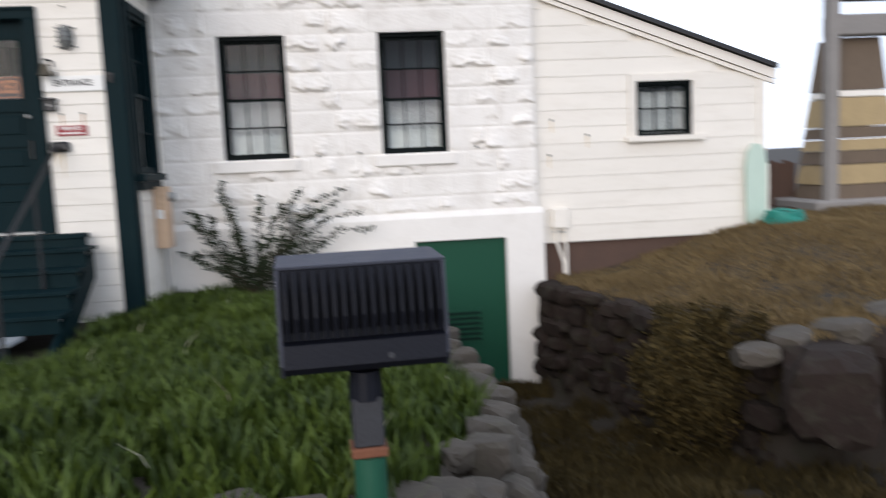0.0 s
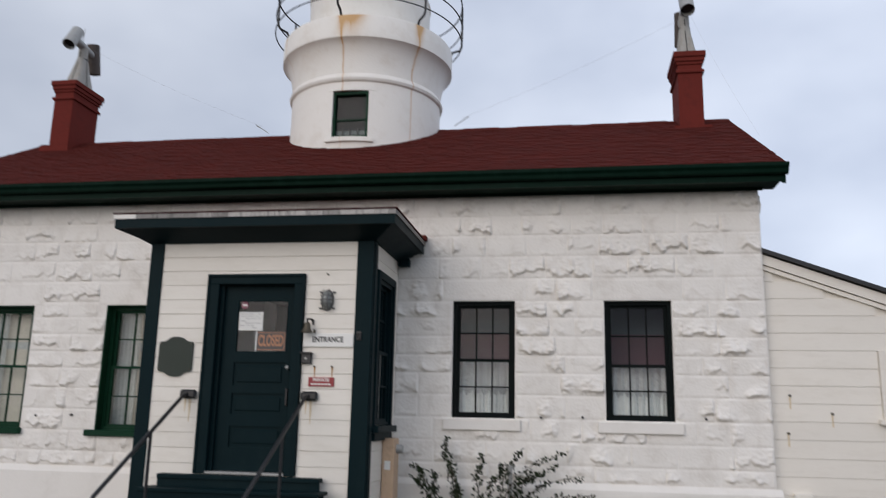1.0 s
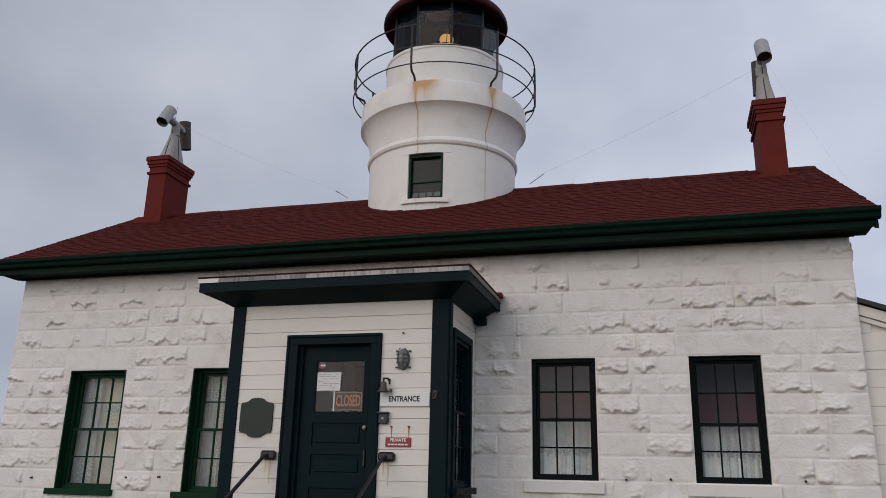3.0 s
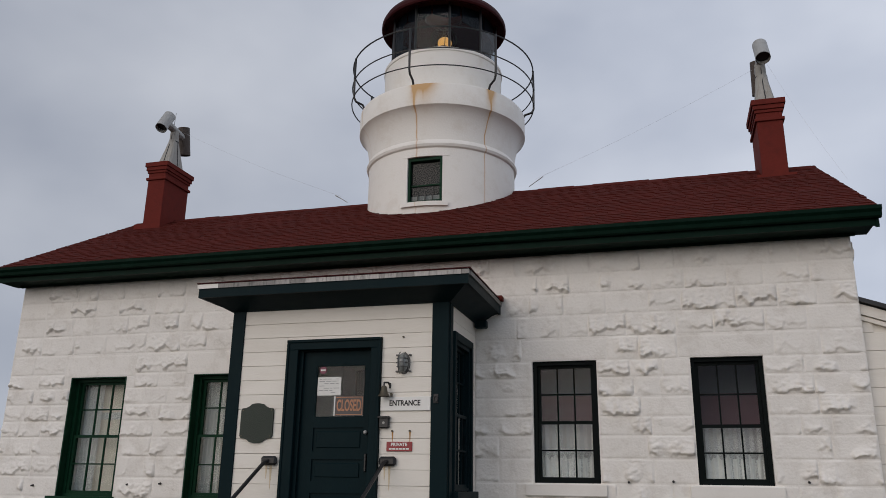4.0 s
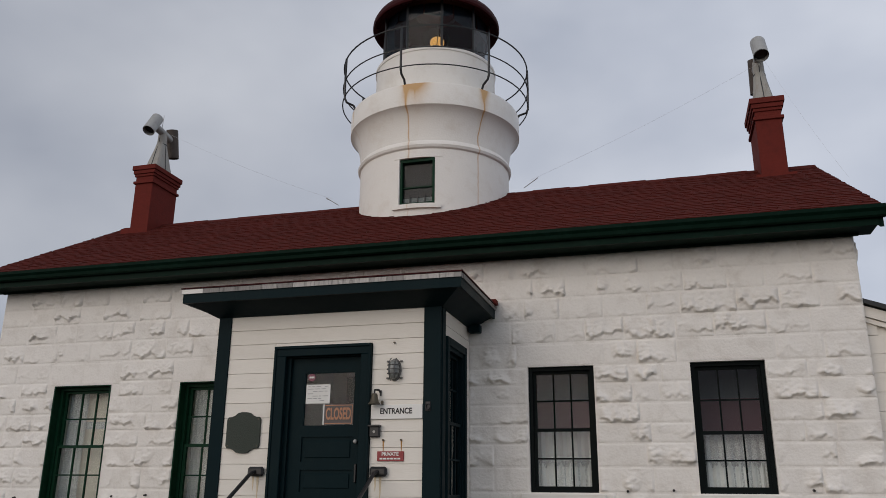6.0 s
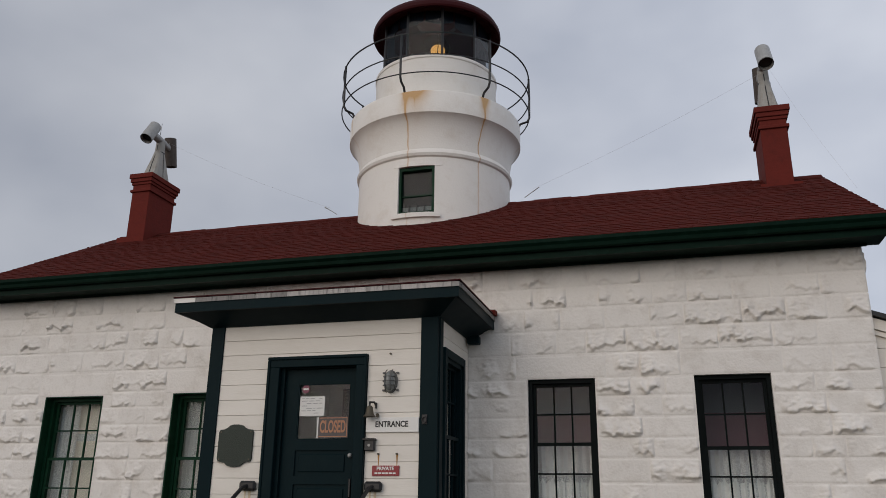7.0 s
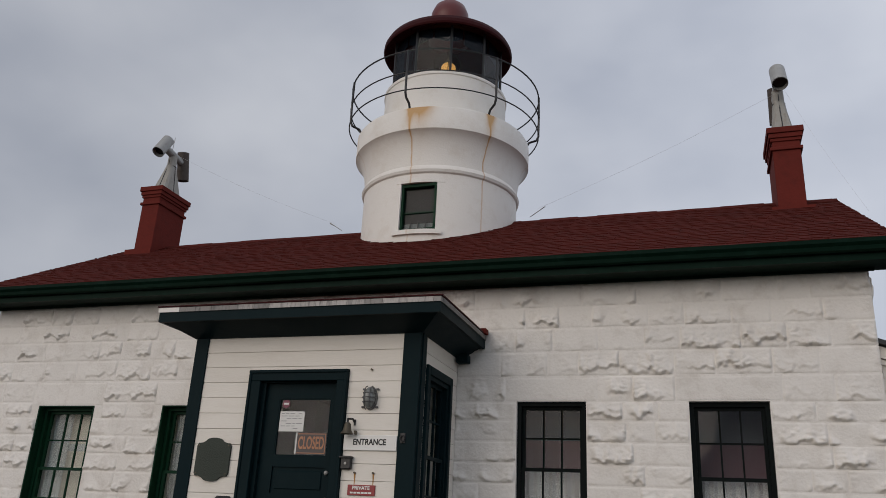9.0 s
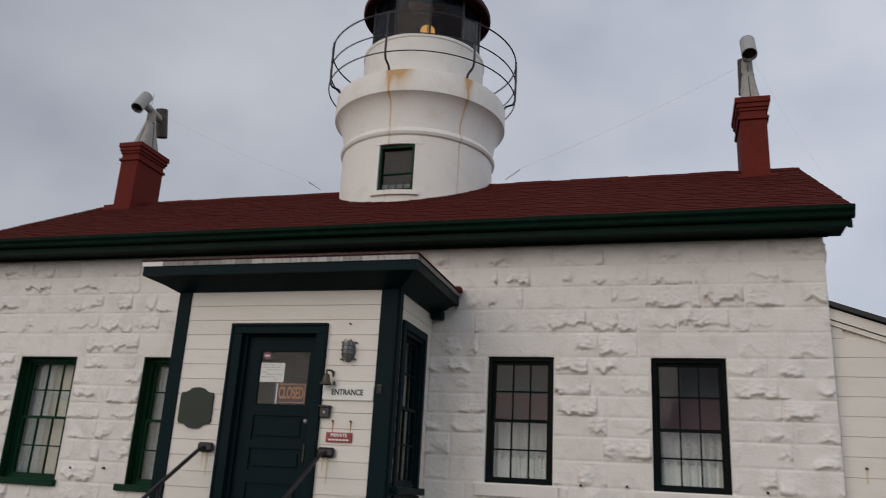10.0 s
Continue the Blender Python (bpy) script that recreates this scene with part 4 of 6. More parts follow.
for za, zb in ((0.955, 1.215), (0.64, 0.87), (0.285, 0.51)):
    part("panel", boxes((-0.245, 0.365, D + 0.018, D + 0.04, za, zb)), M_TEAL, door)
    part("panel_field", boxes((-0.205, 0.325, D + 0.006, D + 0.02, za + 0.04, zb - 0.04), bevel=0.006), M_TEAL, door)
bm = bmesh.new()
bm.faces.new([bm.verts.new(v) for v in ((-0.245, D + 0.02, 1.325), (0.365, D + 0.02, 1.325), (0.365, D + 0.02, 1.92), (-0.245, D + 0.02, 1.92))])
gp = part("pane", bm, M_GLASS, door)
gp.visible_shadow = False
part("glazing_bead", boxes((-0.245, -0.232, D + 0.004, D + 0.02, 1.325, 1.92), (0.352, 0.365, D + 0.004, D + 0.02, 1.325, 1.92),
                           (-0.232, 0.352, D + 0.004, D + 0.02, 1.325, 1.338), (-0.232, 0.352, D + 0.004, D + 0.02, 1.907, 1.92)), M_TEAL, door)
kn = bmesh.new()
tube(kn, (0.405, D, 1.16), (0.405, D - 0.035, 1.16), 0.012)
bmesh.ops.create_uvsphere(kn, u_segments=14, v_segments=10, radius=0.024, matrix=Matrix.Translation((0.405, D - 0.048, 1.16)))
part("door_knob", kn, M_GALV, door, "small grey metal knob", smooth=True)
part("latch_handle", boxes((0.392, 0.418, D - 0.03, D, 0.74, 0.93), bevel=0.006), M_BLACK, door)
# siding boards
z, k = -1.22, 0
zs = []
while z < 2.57:
    zs.append((z, min(z + 0.165, 2.575)))
    z += 0.165


def board(x0, x1, y, z0, z1, parent, axis="y"):
    """A lapped weatherboard: thicker at its lower edge."""
    bm = bmesh.new()
    if axis == "y":
        prism(bm, [(y + 0.034, z0 + 0.003), (y + 0.008, z0 + 0.003), (y + 0.006, z0 + 0.006), (y + 0.008, z1 - 0.002), (y + 0.010, z1), (y + 0.034, z1)], "x", x0, x1)
    else:
        prism(bm, [(y - 0.034, z0 + 0.003), (y - 0.008, z0 + 0.003), (y - 0.006, z0 + 0.006), (y - 0.008, z1 - 0.002), (y - 0.010, z1), (y - 0.034, z1)], "y", x0, x1)
    return part("siding_board", bm, M_SIDING, parent)


for za, zb in zs:
    if zb <= 0.0:
        board(-1.17, 1.17, P, za, zb, porch)
    elif za >= 2.2:
        board(-1.17, 1.17, P, za, zb, porch)
    else:
        board(-1.17, -0.585 if zb < 2.2 else -0.59, P, za, zb, porch)
        board(0.585, 1.17, P, za, zb, porch)
    if za < 2.2 < zb:
        board(-0.585, 0.585, P, 2.207, zb, porch)
    if zb <= SWY[2] or za >= SWY[3]:
        board(P + 0.15, -0.02, PX1, za, zb, porch, "x")
    else:
        board(P + 0.15, SWY[0] - 0.06, PX1, za, zb, porch, "x")
        board(SWY[1] + 0.06, -0.02, PX1, za, zb, porch, "x")
# side window: built facing the front, then turned to the side wall
w = sash_window("window_5", "tall teal framed sash window in the porch side", (SWY[0], SWY[1], SWY[2], SWY[3]), 0.0, M_TEAL, 0.045, y=0.0)
part("casing", boxes((SWY[0] - 0.075, SWY[0], -0.045, 0.02, SWY[2] - 0.02, SWY[3] + 0.09), (SWY[1], SWY[1] + 0.075, -0.045, 0.02, SWY[2] - 0.02, SWY[3] + 0.09),
                     (SWY[0], SWY[1], -0.045, 0.02, SWY[3], SWY[3] + 0.09), bevel=0.004), M_TEAL, w)
part("window_sill", boxes((SWY[0] - 0.12, SWY[1] + 0.12, -0.10, 0.03, SWY[2] - 0.08, SWY[2] - 0.005), bevel=0.006), M_TEAL, w)
part("apron", boxes((SWY[0] - 0.075, SWY[1] + 0.075, -0.05, 0.0, SWY[2] - 0.17, SWY[2] - 0.085)), M_TEAL, w)
w.matrix_world = Matrix(((0, -1, 0, PX1 - 0.02), (1, 0, 0, 0), (0, 0, 1, 0), (0, 0, 0, 1)))

# steps
M_TREAD = material("worn_pale_tread", (0.30, 0.32, 0.33), 0.8, vary=0.2, scale=5, fine=40, bump=0.3, dirt=(0.05, 0.08, 0.085), dirt_amount=0.5)
st = thing("entry_steps", "dark teal wooden steps with worn pale lower treads", "steps")
part("sill_board", boxes((-0.93, 0.90, P - 0.16, P - 0.03, -0.05, -0.005), bevel=0.004), M_TEAL, st)
part("riser", boxes((-0.93, 0.90, P - 0.14, P - 0.125, -0.13, -0.05)), M_TEAL, st)
for k in range(6):
    z = -0.13 - 0.165 * k
    y = P - 0.12 - 0.27 * k
    wide = (-1.0, 0.99) if k < 4 else (-1.5, 0.66)
    part("tread", boxes((wide[0], wide[1], y - 0.31, y, z - 0.035, z), bevel=0.004), M_TEAL if k < 4 else M_TREAD, st)
    part("riser", boxes((wide[0] + 0.02, wide[1] - 0.02, y - 0.285, y - 0.27, z - 0.165, z - 0.035)), M_TEAL, st)
for sx in (-0.93, 0.93):
    bm = prism(bmesh.new(), [(P - 0.12, -0.17), (P - 0.12, -0.45), (P - 1.3, -1.17), (P - 1.65, -1.17), (P - 1.65, -1.09)], "x", sx - 0.02, sx + 0.02)
    part("stringer", bm, M_TEAL, st)
def run_shape(rows):
    """Tapering stains that lie on the boards below a fixing: x, top, width, length."""
    b = bmesh.new()
    for x, z, wd, ln in rows:
        prism(b, [(x - wd / 2, z), (x + wd / 2, z), (x + wd * 0.35, z - ln * 0.5), (x + wd * 0.1, z - ln), (x - wd * 0.12, z - ln * 0.9), (x - wd * 0.3, z - ln * 0.45)], "y", P + 0.0045, P + 0.008)
    return b


# handrails
M_STAIN = material("pale_rust_stain", (0.70, 0.58, 0.40), 0.7, vary=0.25, scale=14, fine=60, bump=0.05)
for sx, lab in ((-0.71, "black iron pipe handrail beside the door"), (0.70, "black iron pipe handrail beside the door")):
    hr = thing("handrail", lab, "handrail", "handrails of the entry steps")
    part("wall_plate", boxes((sx - 0.095, sx + 0.095, P - 0.055, P + 0.002, 0.80, 0.90), bevel=0.022), M_BLACK, hr)
    ox = sx - 0.02
    part("rust_run", run_shape([(sx + 0.01, 0.80, 0.030, 0.26), (sx - 0.045, 0.80, 0.022, 0.15)]), M_STAIN, hr, "pale yellow rust run on the boards")
    part("pipe", polytube(bmesh.new(), [(sx, P - 0.05, 0.85), (ox, P - 0.10, 0.83), (ox, P - 1.62, -0.10), (ox, P - 1.66, -0.16), (ox, P - 1.66, -1.05)], 0.021, 10), M_BLACK, hr)
    part("post", tube(bmesh.new(), (ox, P - 0.72, 0.44), (ox, P - 0.72, -0.5), 0.017, seg=8), M_BLACK, hr)
    part("post_foot", tube(bmesh.new(), (ox, P - 0.72, -0.5), (ox, P - 0.72, -0.46), 0.04, seg=10), M_BLACK, hr)

# ---- things on the porch front ----
M_INKBLACK = material("black_lettering", (0.012, 0.012, 0.012), 0.6, vary=0.05, bump=0)
M_SIGNWHITE = material("white_sign_board", (0.80, 0.79, 0.75), 0.45, vary=0.04, scale=5, bump=0.03)
M_SIGNRED = material("red_sign_plate", (0.27, 0.012, 0.018), 0.4, vary=0.08, scale=6, bump=0.03)
M_SIGNORANGE = material("faded_orange_lettering", (0.46, 0.22, 0.12), 0.6, vary=0.15, scale=9, bump=0.02)
M_SIGNGREY = material("dark_grey_sign_card", (0.10, 0.085, 0.08), 0.6, vary=0.1, scale=6, bump=0.02)
M_PAPER = material("white_paper", (0.78, 0.77, 0.73), 0.8, vary=0.04, scale=6, bump=0.04)
M_PRINT = material("grey_print", (0.35, 0.34, 0.33), 0.8, vary=0.05, bump=0)
M_PINK = material("faded_pink_sticker", (0.22, 0.07, 0.10), 0.6, vary=0.1, bump=0.02)
M_BRONZE = material("dark_green_bronze", (0.024, 0.034, 0.026), 0.55, metal=0.3, vary=0.25, scale=8, fine=90, bump=0.35)
M_BRASS = material("tarnished_brass", (0.10, 0.085, 0.06), 0.5, metal=0.6, vary=0.25, scale=10, fine=80, bump=0.2)
M_RUST = material("rust_run", (0.42, 0.22, 0.07), 0.9, vary=0.3, scale=20, fine=90, bump=0.1)
M_LAMPGREY = material("dark_grey_cast_lamp", (0.13, 0.13, 0.125), 0.55, metal=0.2, vary=0.2, scale=12, bump=0.2)
M_FROST = material("dull_lamp_glass", (0.22, 0.23, 0.22), 0.25, vary=0.1, scale=12, bump=0.05)


def letters(text, size, x, y, z, mat, parent, width=None):
    cu = bpy.data.curves.new("lettering", "FONT")
    cu.body = text
    cu.size = size
    cu.extrude = 0.001
    cu.offset = 0.026 * size
    cu.align_x, cu.align_y = "CENTER", "CENTER"
    tmp = bpy.data.objects.new("lettering", cu)
    scene.collection.objects.link(tmp)
    bpy.context.view_layer.update()
    me = bpy.data.meshes.new_from_object(tmp.evaluated_get(bpy.context.evaluated_depsgraph_get()))
    bpy.data.objects.remove(tmp)
    xs = [v.co.x for v in me.vertices]
    k = width / (max(xs) - min(xs)) if width else 1
    c = (max(xs) + min(xs)) / 2
    for v in me.vertices:
        v.co = Vector((x + (v.co.x - c) * k, y - v.co.z, z + v.co.y))
    me.materials.clear()
    me.materials.append(mat)
    ob = new("lettering", me)
    ob.parent = parent
    return ob


sg = thing("entrance_sign", "white painted board lettered ENTRANCE in black", "sign")
part("board", boxes((0.59, 1.165, P - 0.014, P + 0.004, 1.385, 1.535), bevel=0.003), M_SIGNWHITE, sg)
letters("ENTRANCE", 0.082, 0.875, P - 0.016, 1.465, M_INKBLACK, sg, 0.355)
sg = thing("private_sign", "small red plate lettered PRIVATE in white", "sign")
part("plate", boxes((0.675, 0.965, P - 0.010, P + 0.006, 0.955, 1.055), bevel=0.002), M_SIGNRED, sg)
letters("PRIVATE", 0.048, 0.82, P - 0.012, 1.025, M_SIGNWHITE, sg, 0.185)
for k in range(6):
    xa = 0.705 + 0.039 * k
    part("text_bar", boxes((xa, xa + 0.031, P - 0.0125, P - 0.0095, 0.972, 0.988)), M_SIGNWHITE, sg)
sg = thing("closed_sign", "dark card lettered CLOSED in faded orange", "sign")
GY = D + 0.012
part("card", boxes((0.005, 0.345, GY, GY + 0.004, 1.345, 1.565)), M_SIGNGREY, sg)
part("border", boxes((0.014, 0.336, GY - 0.0015, GY, 1.548, 1.556), (0.014, 0.336, GY - 0.0015, GY, 1.354, 1.362), (0.328, 0.336, GY - 0.0015, GY, 1.362, 1.548)), M_SIGNORANGE, sg)
part("edge_strip", boxes((-0.012, 0.004, GY - 0.002, GY + 0.004, 1.345, 1.565)), M_PAPER, sg)
letters("CLOSED", 0.175, 0.172, GY - 0.003, 1.455, M_SIGNORANGE, sg, 0.295)
sg = thing("notice_sheet", "white printed sheet taped inside the door glass", "notice")
part("sheet", boxes((-0.225, 0.065, GY, GY + 0.002, 1.575, 1.785)), M_PAPER, sg)
rp = random.Random(3)
for r in range(7):
    z = 1.765 - 0.026 * r
    x = -0.205
    while x < 0.03:
        wd = rp.uniform(0.02, 0.07)
        if rp.random() < 0.7:
            part("text_bar", boxes((x, min(x + wd, 0.05), GY - 0.001, GY - 0.0002, z - 0.006, z)), M_PRINT, sg)
        x += wd + 0.015
sg = thing("round_sticker", "faded pink round sticker on the door glass", "sticker")
bm = bmesh.new()
tube(bm, (-0.165, GY + 0.002, 1.865), (-0.165, GY, 1.865), 0.045, seg=24)
part("disc", bm, M_PINK, sg)
part("text_bar", boxes((-0.195, -0.135, GY - 0.002, GY - 0.0005, 1.855, 1.875)), M_PAPER, sg)
# bronze plaque with shaped ends
pq = thing("wall_plaque", "dark green bronze plaque with curved top and bottom", "plaque")
cxp, w2 = -0.91, 0.205
top = [(w2, 1.405), (w2 * 0.93, 1.432), (w2 * 0.70, 1.436), (w2 * 0.52, 1.452), (w2 * 0.36, 1.478), (w2 * 0.15, 1.487), (0, 1.488)]
half = [(u, z) for u, z in top]
up = [(cxp + u, z) for u, z in half] + [(cxp - u, z) for u, z in half[-2::-1]]
dn = [(cxp - u, 2.53 - z) for u, z in half] + [(cxp + u, 2.53 - z) for u, z in half[-2::-1]]
part("plate", prism(bmesh.new(), up + dn, "y", P - 0.018, P + 0.008), M_BRONZE, pq)
for k in range(9):
    part("text_bar", boxes((cxp - 0.14 + 0.01 * (k % 3), cxp + 0.14 - 0.01 * (k % 2), P - 0.020, P - 0.0175, 1.378 - 0.032 * k, 1.391 - 0.032 * k)), M_BRONZE, pq)
for u in (-0.18, 0.18):
    for z in (1.408, 1.122):
        part("screw", tube(bmesh.new(), (cxp + u, P - 0.021, z), (cxp + u, P - 0.016, z), 0.008, seg=8), M_BRASS, pq)
# bulkhead lamp with cage
lp = thing("wall_lamp", "oval grey bulkhead lamp in a wire cage", "lamp")
bm = bmesh.new()
bmesh.ops.create_uvsphere(bm, u_segments=24, v_segments=14, radius=1, matrix=Matrix.Translation((0.845, P - 0.035, 1.905)) @ Matrix.Diagonal((0.062, 0.075, 0.108, 1)))
part("globe", bm, M_FROST, lp, smooth=True)
bm = bmesh.new()
bmesh.ops.create_cone(bm, cap_ends=True, segments=28, radius1=1, radius2=0.92, depth=1, matrix=Matrix.Translation((0.845, P - 0.012, 1.905)) @ Matrix.Rotation(radians(90), 4, "X") @ Matrix.Diagonal((0.076, 0.122, 0.03, 1)))
part("base", bm, M_LAMPGREY, lp)
for zc, s in ((1.86, 0.93), (1.905, 1.0), (1.95, 0.93)):
    part("cage_hoop", polytube(bmesh.new(), [(0.845 + 0.072 * s * math.cos(a), P - 0.03 - 0.082 * s * math.sin(a), zc) for a in [math.pi * k / 10 for k in range(11)]], 0.005, 6), M_LAMPGREY, lp)
for u in (-0.03, 0.03):
    part("cage_rib", polytube(bmesh.new(), [(0.845 + u, P - 0.03 - 0.08 * math.sin(a), 1.905 - 0.118 * math.cos(a)) for a in [math.pi * k / 10 for k in range(11)]], 0.005, 6), M_LAMPGREY, lp)
for z in (1.815, 1.995):
    for u in (-0.075, 0.075):
        part("lug", boxes((0.845 + u - 0.015, 0.845 + u + 0.015, P - 0.018, P + 0.003, z - 0.009, z + 0.009), bevel=0.004), M_LAMPGREY, lp)
# bell
be = thing("door_bell", "small tarnished ship's bell on a bracket", "bell")
bm = bmesh.new()
lathe(bm, [(0.066, 1.535), (0.062, 1.545), (0.046, 1.565), (0.037, 1.60), (0.034, 1.63), (0.022, 1.648), (0.0, 1.652)], 0.655, P - 0.09, 24)
part("bell", bm, M_BRASS, be, smooth=True)
part("bracket", polytube(bmesh.new(), [(0.69, P + 0.0, 1.66), (0.685, P - 0.04, 1.69), (0.655, P - 0.09, 1.685), (0.655, P - 0.09, 1.65)], 0.010, 8), M_BLACK, be)
part("backplate", boxes((0.682, 0.702, P - 0.008, P + 0.004, 1.63, 1.69), bevel=0.003), M_BLACK, be)
part("clapper", boxes((0.715, 0.735, P - 0.06, P - 0.02, 1.535, 1.575), bevel=0.004), M_BRASS, be)
# bell push box
bx = thing("intercom_box", "small black box screwed beside the door frame", "box")
part("case", boxes((0.59, 0.70, P - 0.045, P + 0.006, 1.20, 1.32), bevel=0.008), M_BLACK, bx)
part("hood", boxes((0.58, 0.71, P - 0.07, P - 0.0, 1.305, 1.325), bevel=0.004), M_BLACK, bx)
part("button", tube(bmesh.new(), (0.645, P - 0.052, 1.255), (0.645, P - 0.04, 1.255), 0.014, seg=12), M_GALV, bx)
# nail stubs with rust runs
for xs, zs_ in ((0.735, 1.17), (0.935, 1.17), (0.835, 2.20)):
    nl = thing("rusty_nail", "rusty nail stub with a brown run below", "nail", "nails in the siding")
    part("stub", tube(bmesh.new(), (xs, P - 0.02, zs_), (xs, P + 0.01, zs_), 0.010, seg=8), M_BRASS, nl)
    if zs_ < 2:
        part("rust_run", run_shape([(xs, zs_, 0.020, 0.13)]), M_RUST, nl)
# hook on the corner board
hk = thing("corner_hook", "small black iron hook on the porch corner board", "hook")
part("plate", boxes((1.20, 1.255, P - 0.022, P - 0.010, 1.46, 1.56), bevel=0.004), M_BLACK, hk)
part("ring", polytube(bmesh.new(), [(1.228 + 0.022 * math.cos(a), P - 0.035, 1.505 + 0.03 * math.sin(a)) for a in [2 * math.pi * q / 12 for q in range(13)]], 0.006, 6), M_BLACK, hk)
# meter box in the corner
M_PEACH = material("peach_painted_steel", (0.62, 0.43, 0.28), 0.55, vary=0.08, scale=5, bump=0.05, dirt=(0.3, 0.16, 0.08), dirt_amount=0.4)
mb = thing("meter_box", "peach painted electric meter box with conduit", "meter box")
part("case", boxes((PX1 + 0.0, PX1 + 0.14, -0.60, -0.34, -0.28, 0.40), bevel=0.008), M_PEACH, mb)
part("meter", (lambda b: (tube(b, (PX1 + 0.07, -0.34, 0.26), (PX1 + 0.07, -0.27, 0.26), 0.06, 0.052, seg=20), tube(b, (PX1 + 0.14, -0.45, 0.28), (PX1 + 0.21, -0.45, 0.28), 0.055, 0.045, seg=20), b)[2])(bmesh.new()), M_GALV, mb)
part("conduit", polytube(bmesh.new(), [(PX1 + 0.06, -0.47, -0.28), (PX1 + 0.06, -0.47, -0.95)], 0.016, 8), M_GALV, mb)
part("label_bar", boxes((PX1 + 0.03, PX1 + 0.10, -0.603, -0.599, 0.05, 0.15)), M_SIGNWHITE, mb)

# ---- annex ----
AY = 0.12
annex = thing("lean_to_annex", "white boarded lean-to annex with sloping roof", "annex")
AX0, AX1 = 5.81, 8.80
def roof_z(x):
    return 2.66 + (x - 5.82) * (1.53 - 2.66) / (8.89 - 5.82)
AW = (7.10, 7.83, 0.74, 1.41)
bm = bmesh.new()
for a, b in ((AX0, AW[0]), (AW[1], AX1)):
    prism(bm, [(a, -0.55), (b, -0.55), (b, roof_z(b) - 0.02), (a, roof_z(a) - 0.02)], "y", AY + 0.035, AY + 0.12)
prism(bm, [(AW[0], -0.55), (AW[1], -0.55), (AW[1], AW[2]), (AW[0], AW[2])], "y", AY + 0.035, AY + 0.12)
prism(bm, [(AW[0], AW[3]), (AW[1], AW[3]), (AW[1], roof_z(AW[1]) - 0.02), (AW[0], roof_z(AW[0]) - 0.02)], "y", AY + 0.035, AY + 0.12)
part("front_wall", bm, M_SIDING, annex)
part("end_wall", boxes((AX1 - 0.1, AX1 - 0.02, AY + 0.12, AY + 4, -0.55, roof_z(AX1) - 0.03)), M_SIDING, annex)
part("rear_wall", prism(bmesh.new(), [(AX0, -0.55), (AX1, -0.55), (AX1, roof_z(AX1) - 0.03), (AX0, roof_z(AX0) - 0.03)], "y", AY + 4, AY + 4.1), M_SIDING, annex)
part("room_floor", boxes((AX0, AX1 - 0.1, AY + 0.12, AY + 4, -0.55, -0.45)), M_DARK, annex)
part("foundation_skirt", boxes((AX0, AX1 - 0.05, AY + 0.06, AY + 0.14, -1.2, -0.55)), M_FOUND, annex, "dark brown foundation boards")
z = -0.55
while z < 2.66:
    zb = z + 0.205
    def reach(zz):
        return AX1 - 0.10 if zz <= roof_z(AX1 - 0.1) - 0.1 else min(AX1 - 0.1, 5.82 + (zz + 0.10 - 2.66) * (8.89 - 5.82) / (1.53 - 2.66))
    xr = reach(zb)
    if xr > AX0 + 0.1:
        if zb > AW[2] - 0.05 and z < AW[3] + 0.05:
            board(AX0, AW[0] - 0.09, AY, z, zb, annex)
            if xr > AW[1] + 0.12:
                board(AW[1] + 0.09, xr, AY, z, zb, annex)
        else:
            board(AX0, xr, AY, z, zb, annex)
    z = zb
part("corner_board", boxes((AX1 - 0.10, AX1, AY - 0.01, AY + 0.06, -0.57, roof_z(AX1) - 0.04)), M_SIDING, annex)
# roof edge: barge board, lower trim, shingles
for off, th, y0, y1, mt, nm in ((-0.02, 0.12, AY - 0.05, AY + 0.0, M_SIDING, "barge_board"), (-0.15, 0.05, AY - 0.025, AY + 0.02, M_SIDING, "barge_trim"), (0.045, 0.05, AY - 0.11, AY + 4.3, M_BLACK, "roof_covering")):
    a, b = 5.77, AX1 + 0.12
    part(nm, prism(bmesh.new(), [(a, roof_z(a) + off), (b, roof_z(b) + off), (b, roof_z(b) + off - th), (a, roof_z(a) + off - th)], "y", y0, y1), mt, annex)
w = sash_window("window_6", "small white trimmed annex window with lace curtain", AW, 0.03, M_BLACKFRAME, 0.035, y=AY, rows=1)
part("casing", boxes((AW[0] - 0.085, AW[0], AY - 0.02, AY + 0.05, AW[2] - 0.01, AW[3] + 0.09), (AW[1], AW[1] + 0.085, AY - 0.02, AY + 0.05, AW[2] - 0.01, AW[3] + 0.09),
                     (AW[0], AW[1], AY - 0.02, AY + 0.05, AW[3], AW[3] + 0.09), bevel=0.003), M_SIDING, w)
part("window_sill", boxes((AW[0] - 0.14, AW[1] + 0.14, AY - 0.07, AY + 0.05, AW[2] - 0.075, AW[2] - 0.01), bevel=0.006), M_SIDING, w)
tagged(cloth("lace_curtain", AW[0], AW[1], AY + 0.2, AW[2], AW[3] - 0.12, M_LACE, 6), "white lace curtain behind the annex window", "curtain", "lace half curtains")
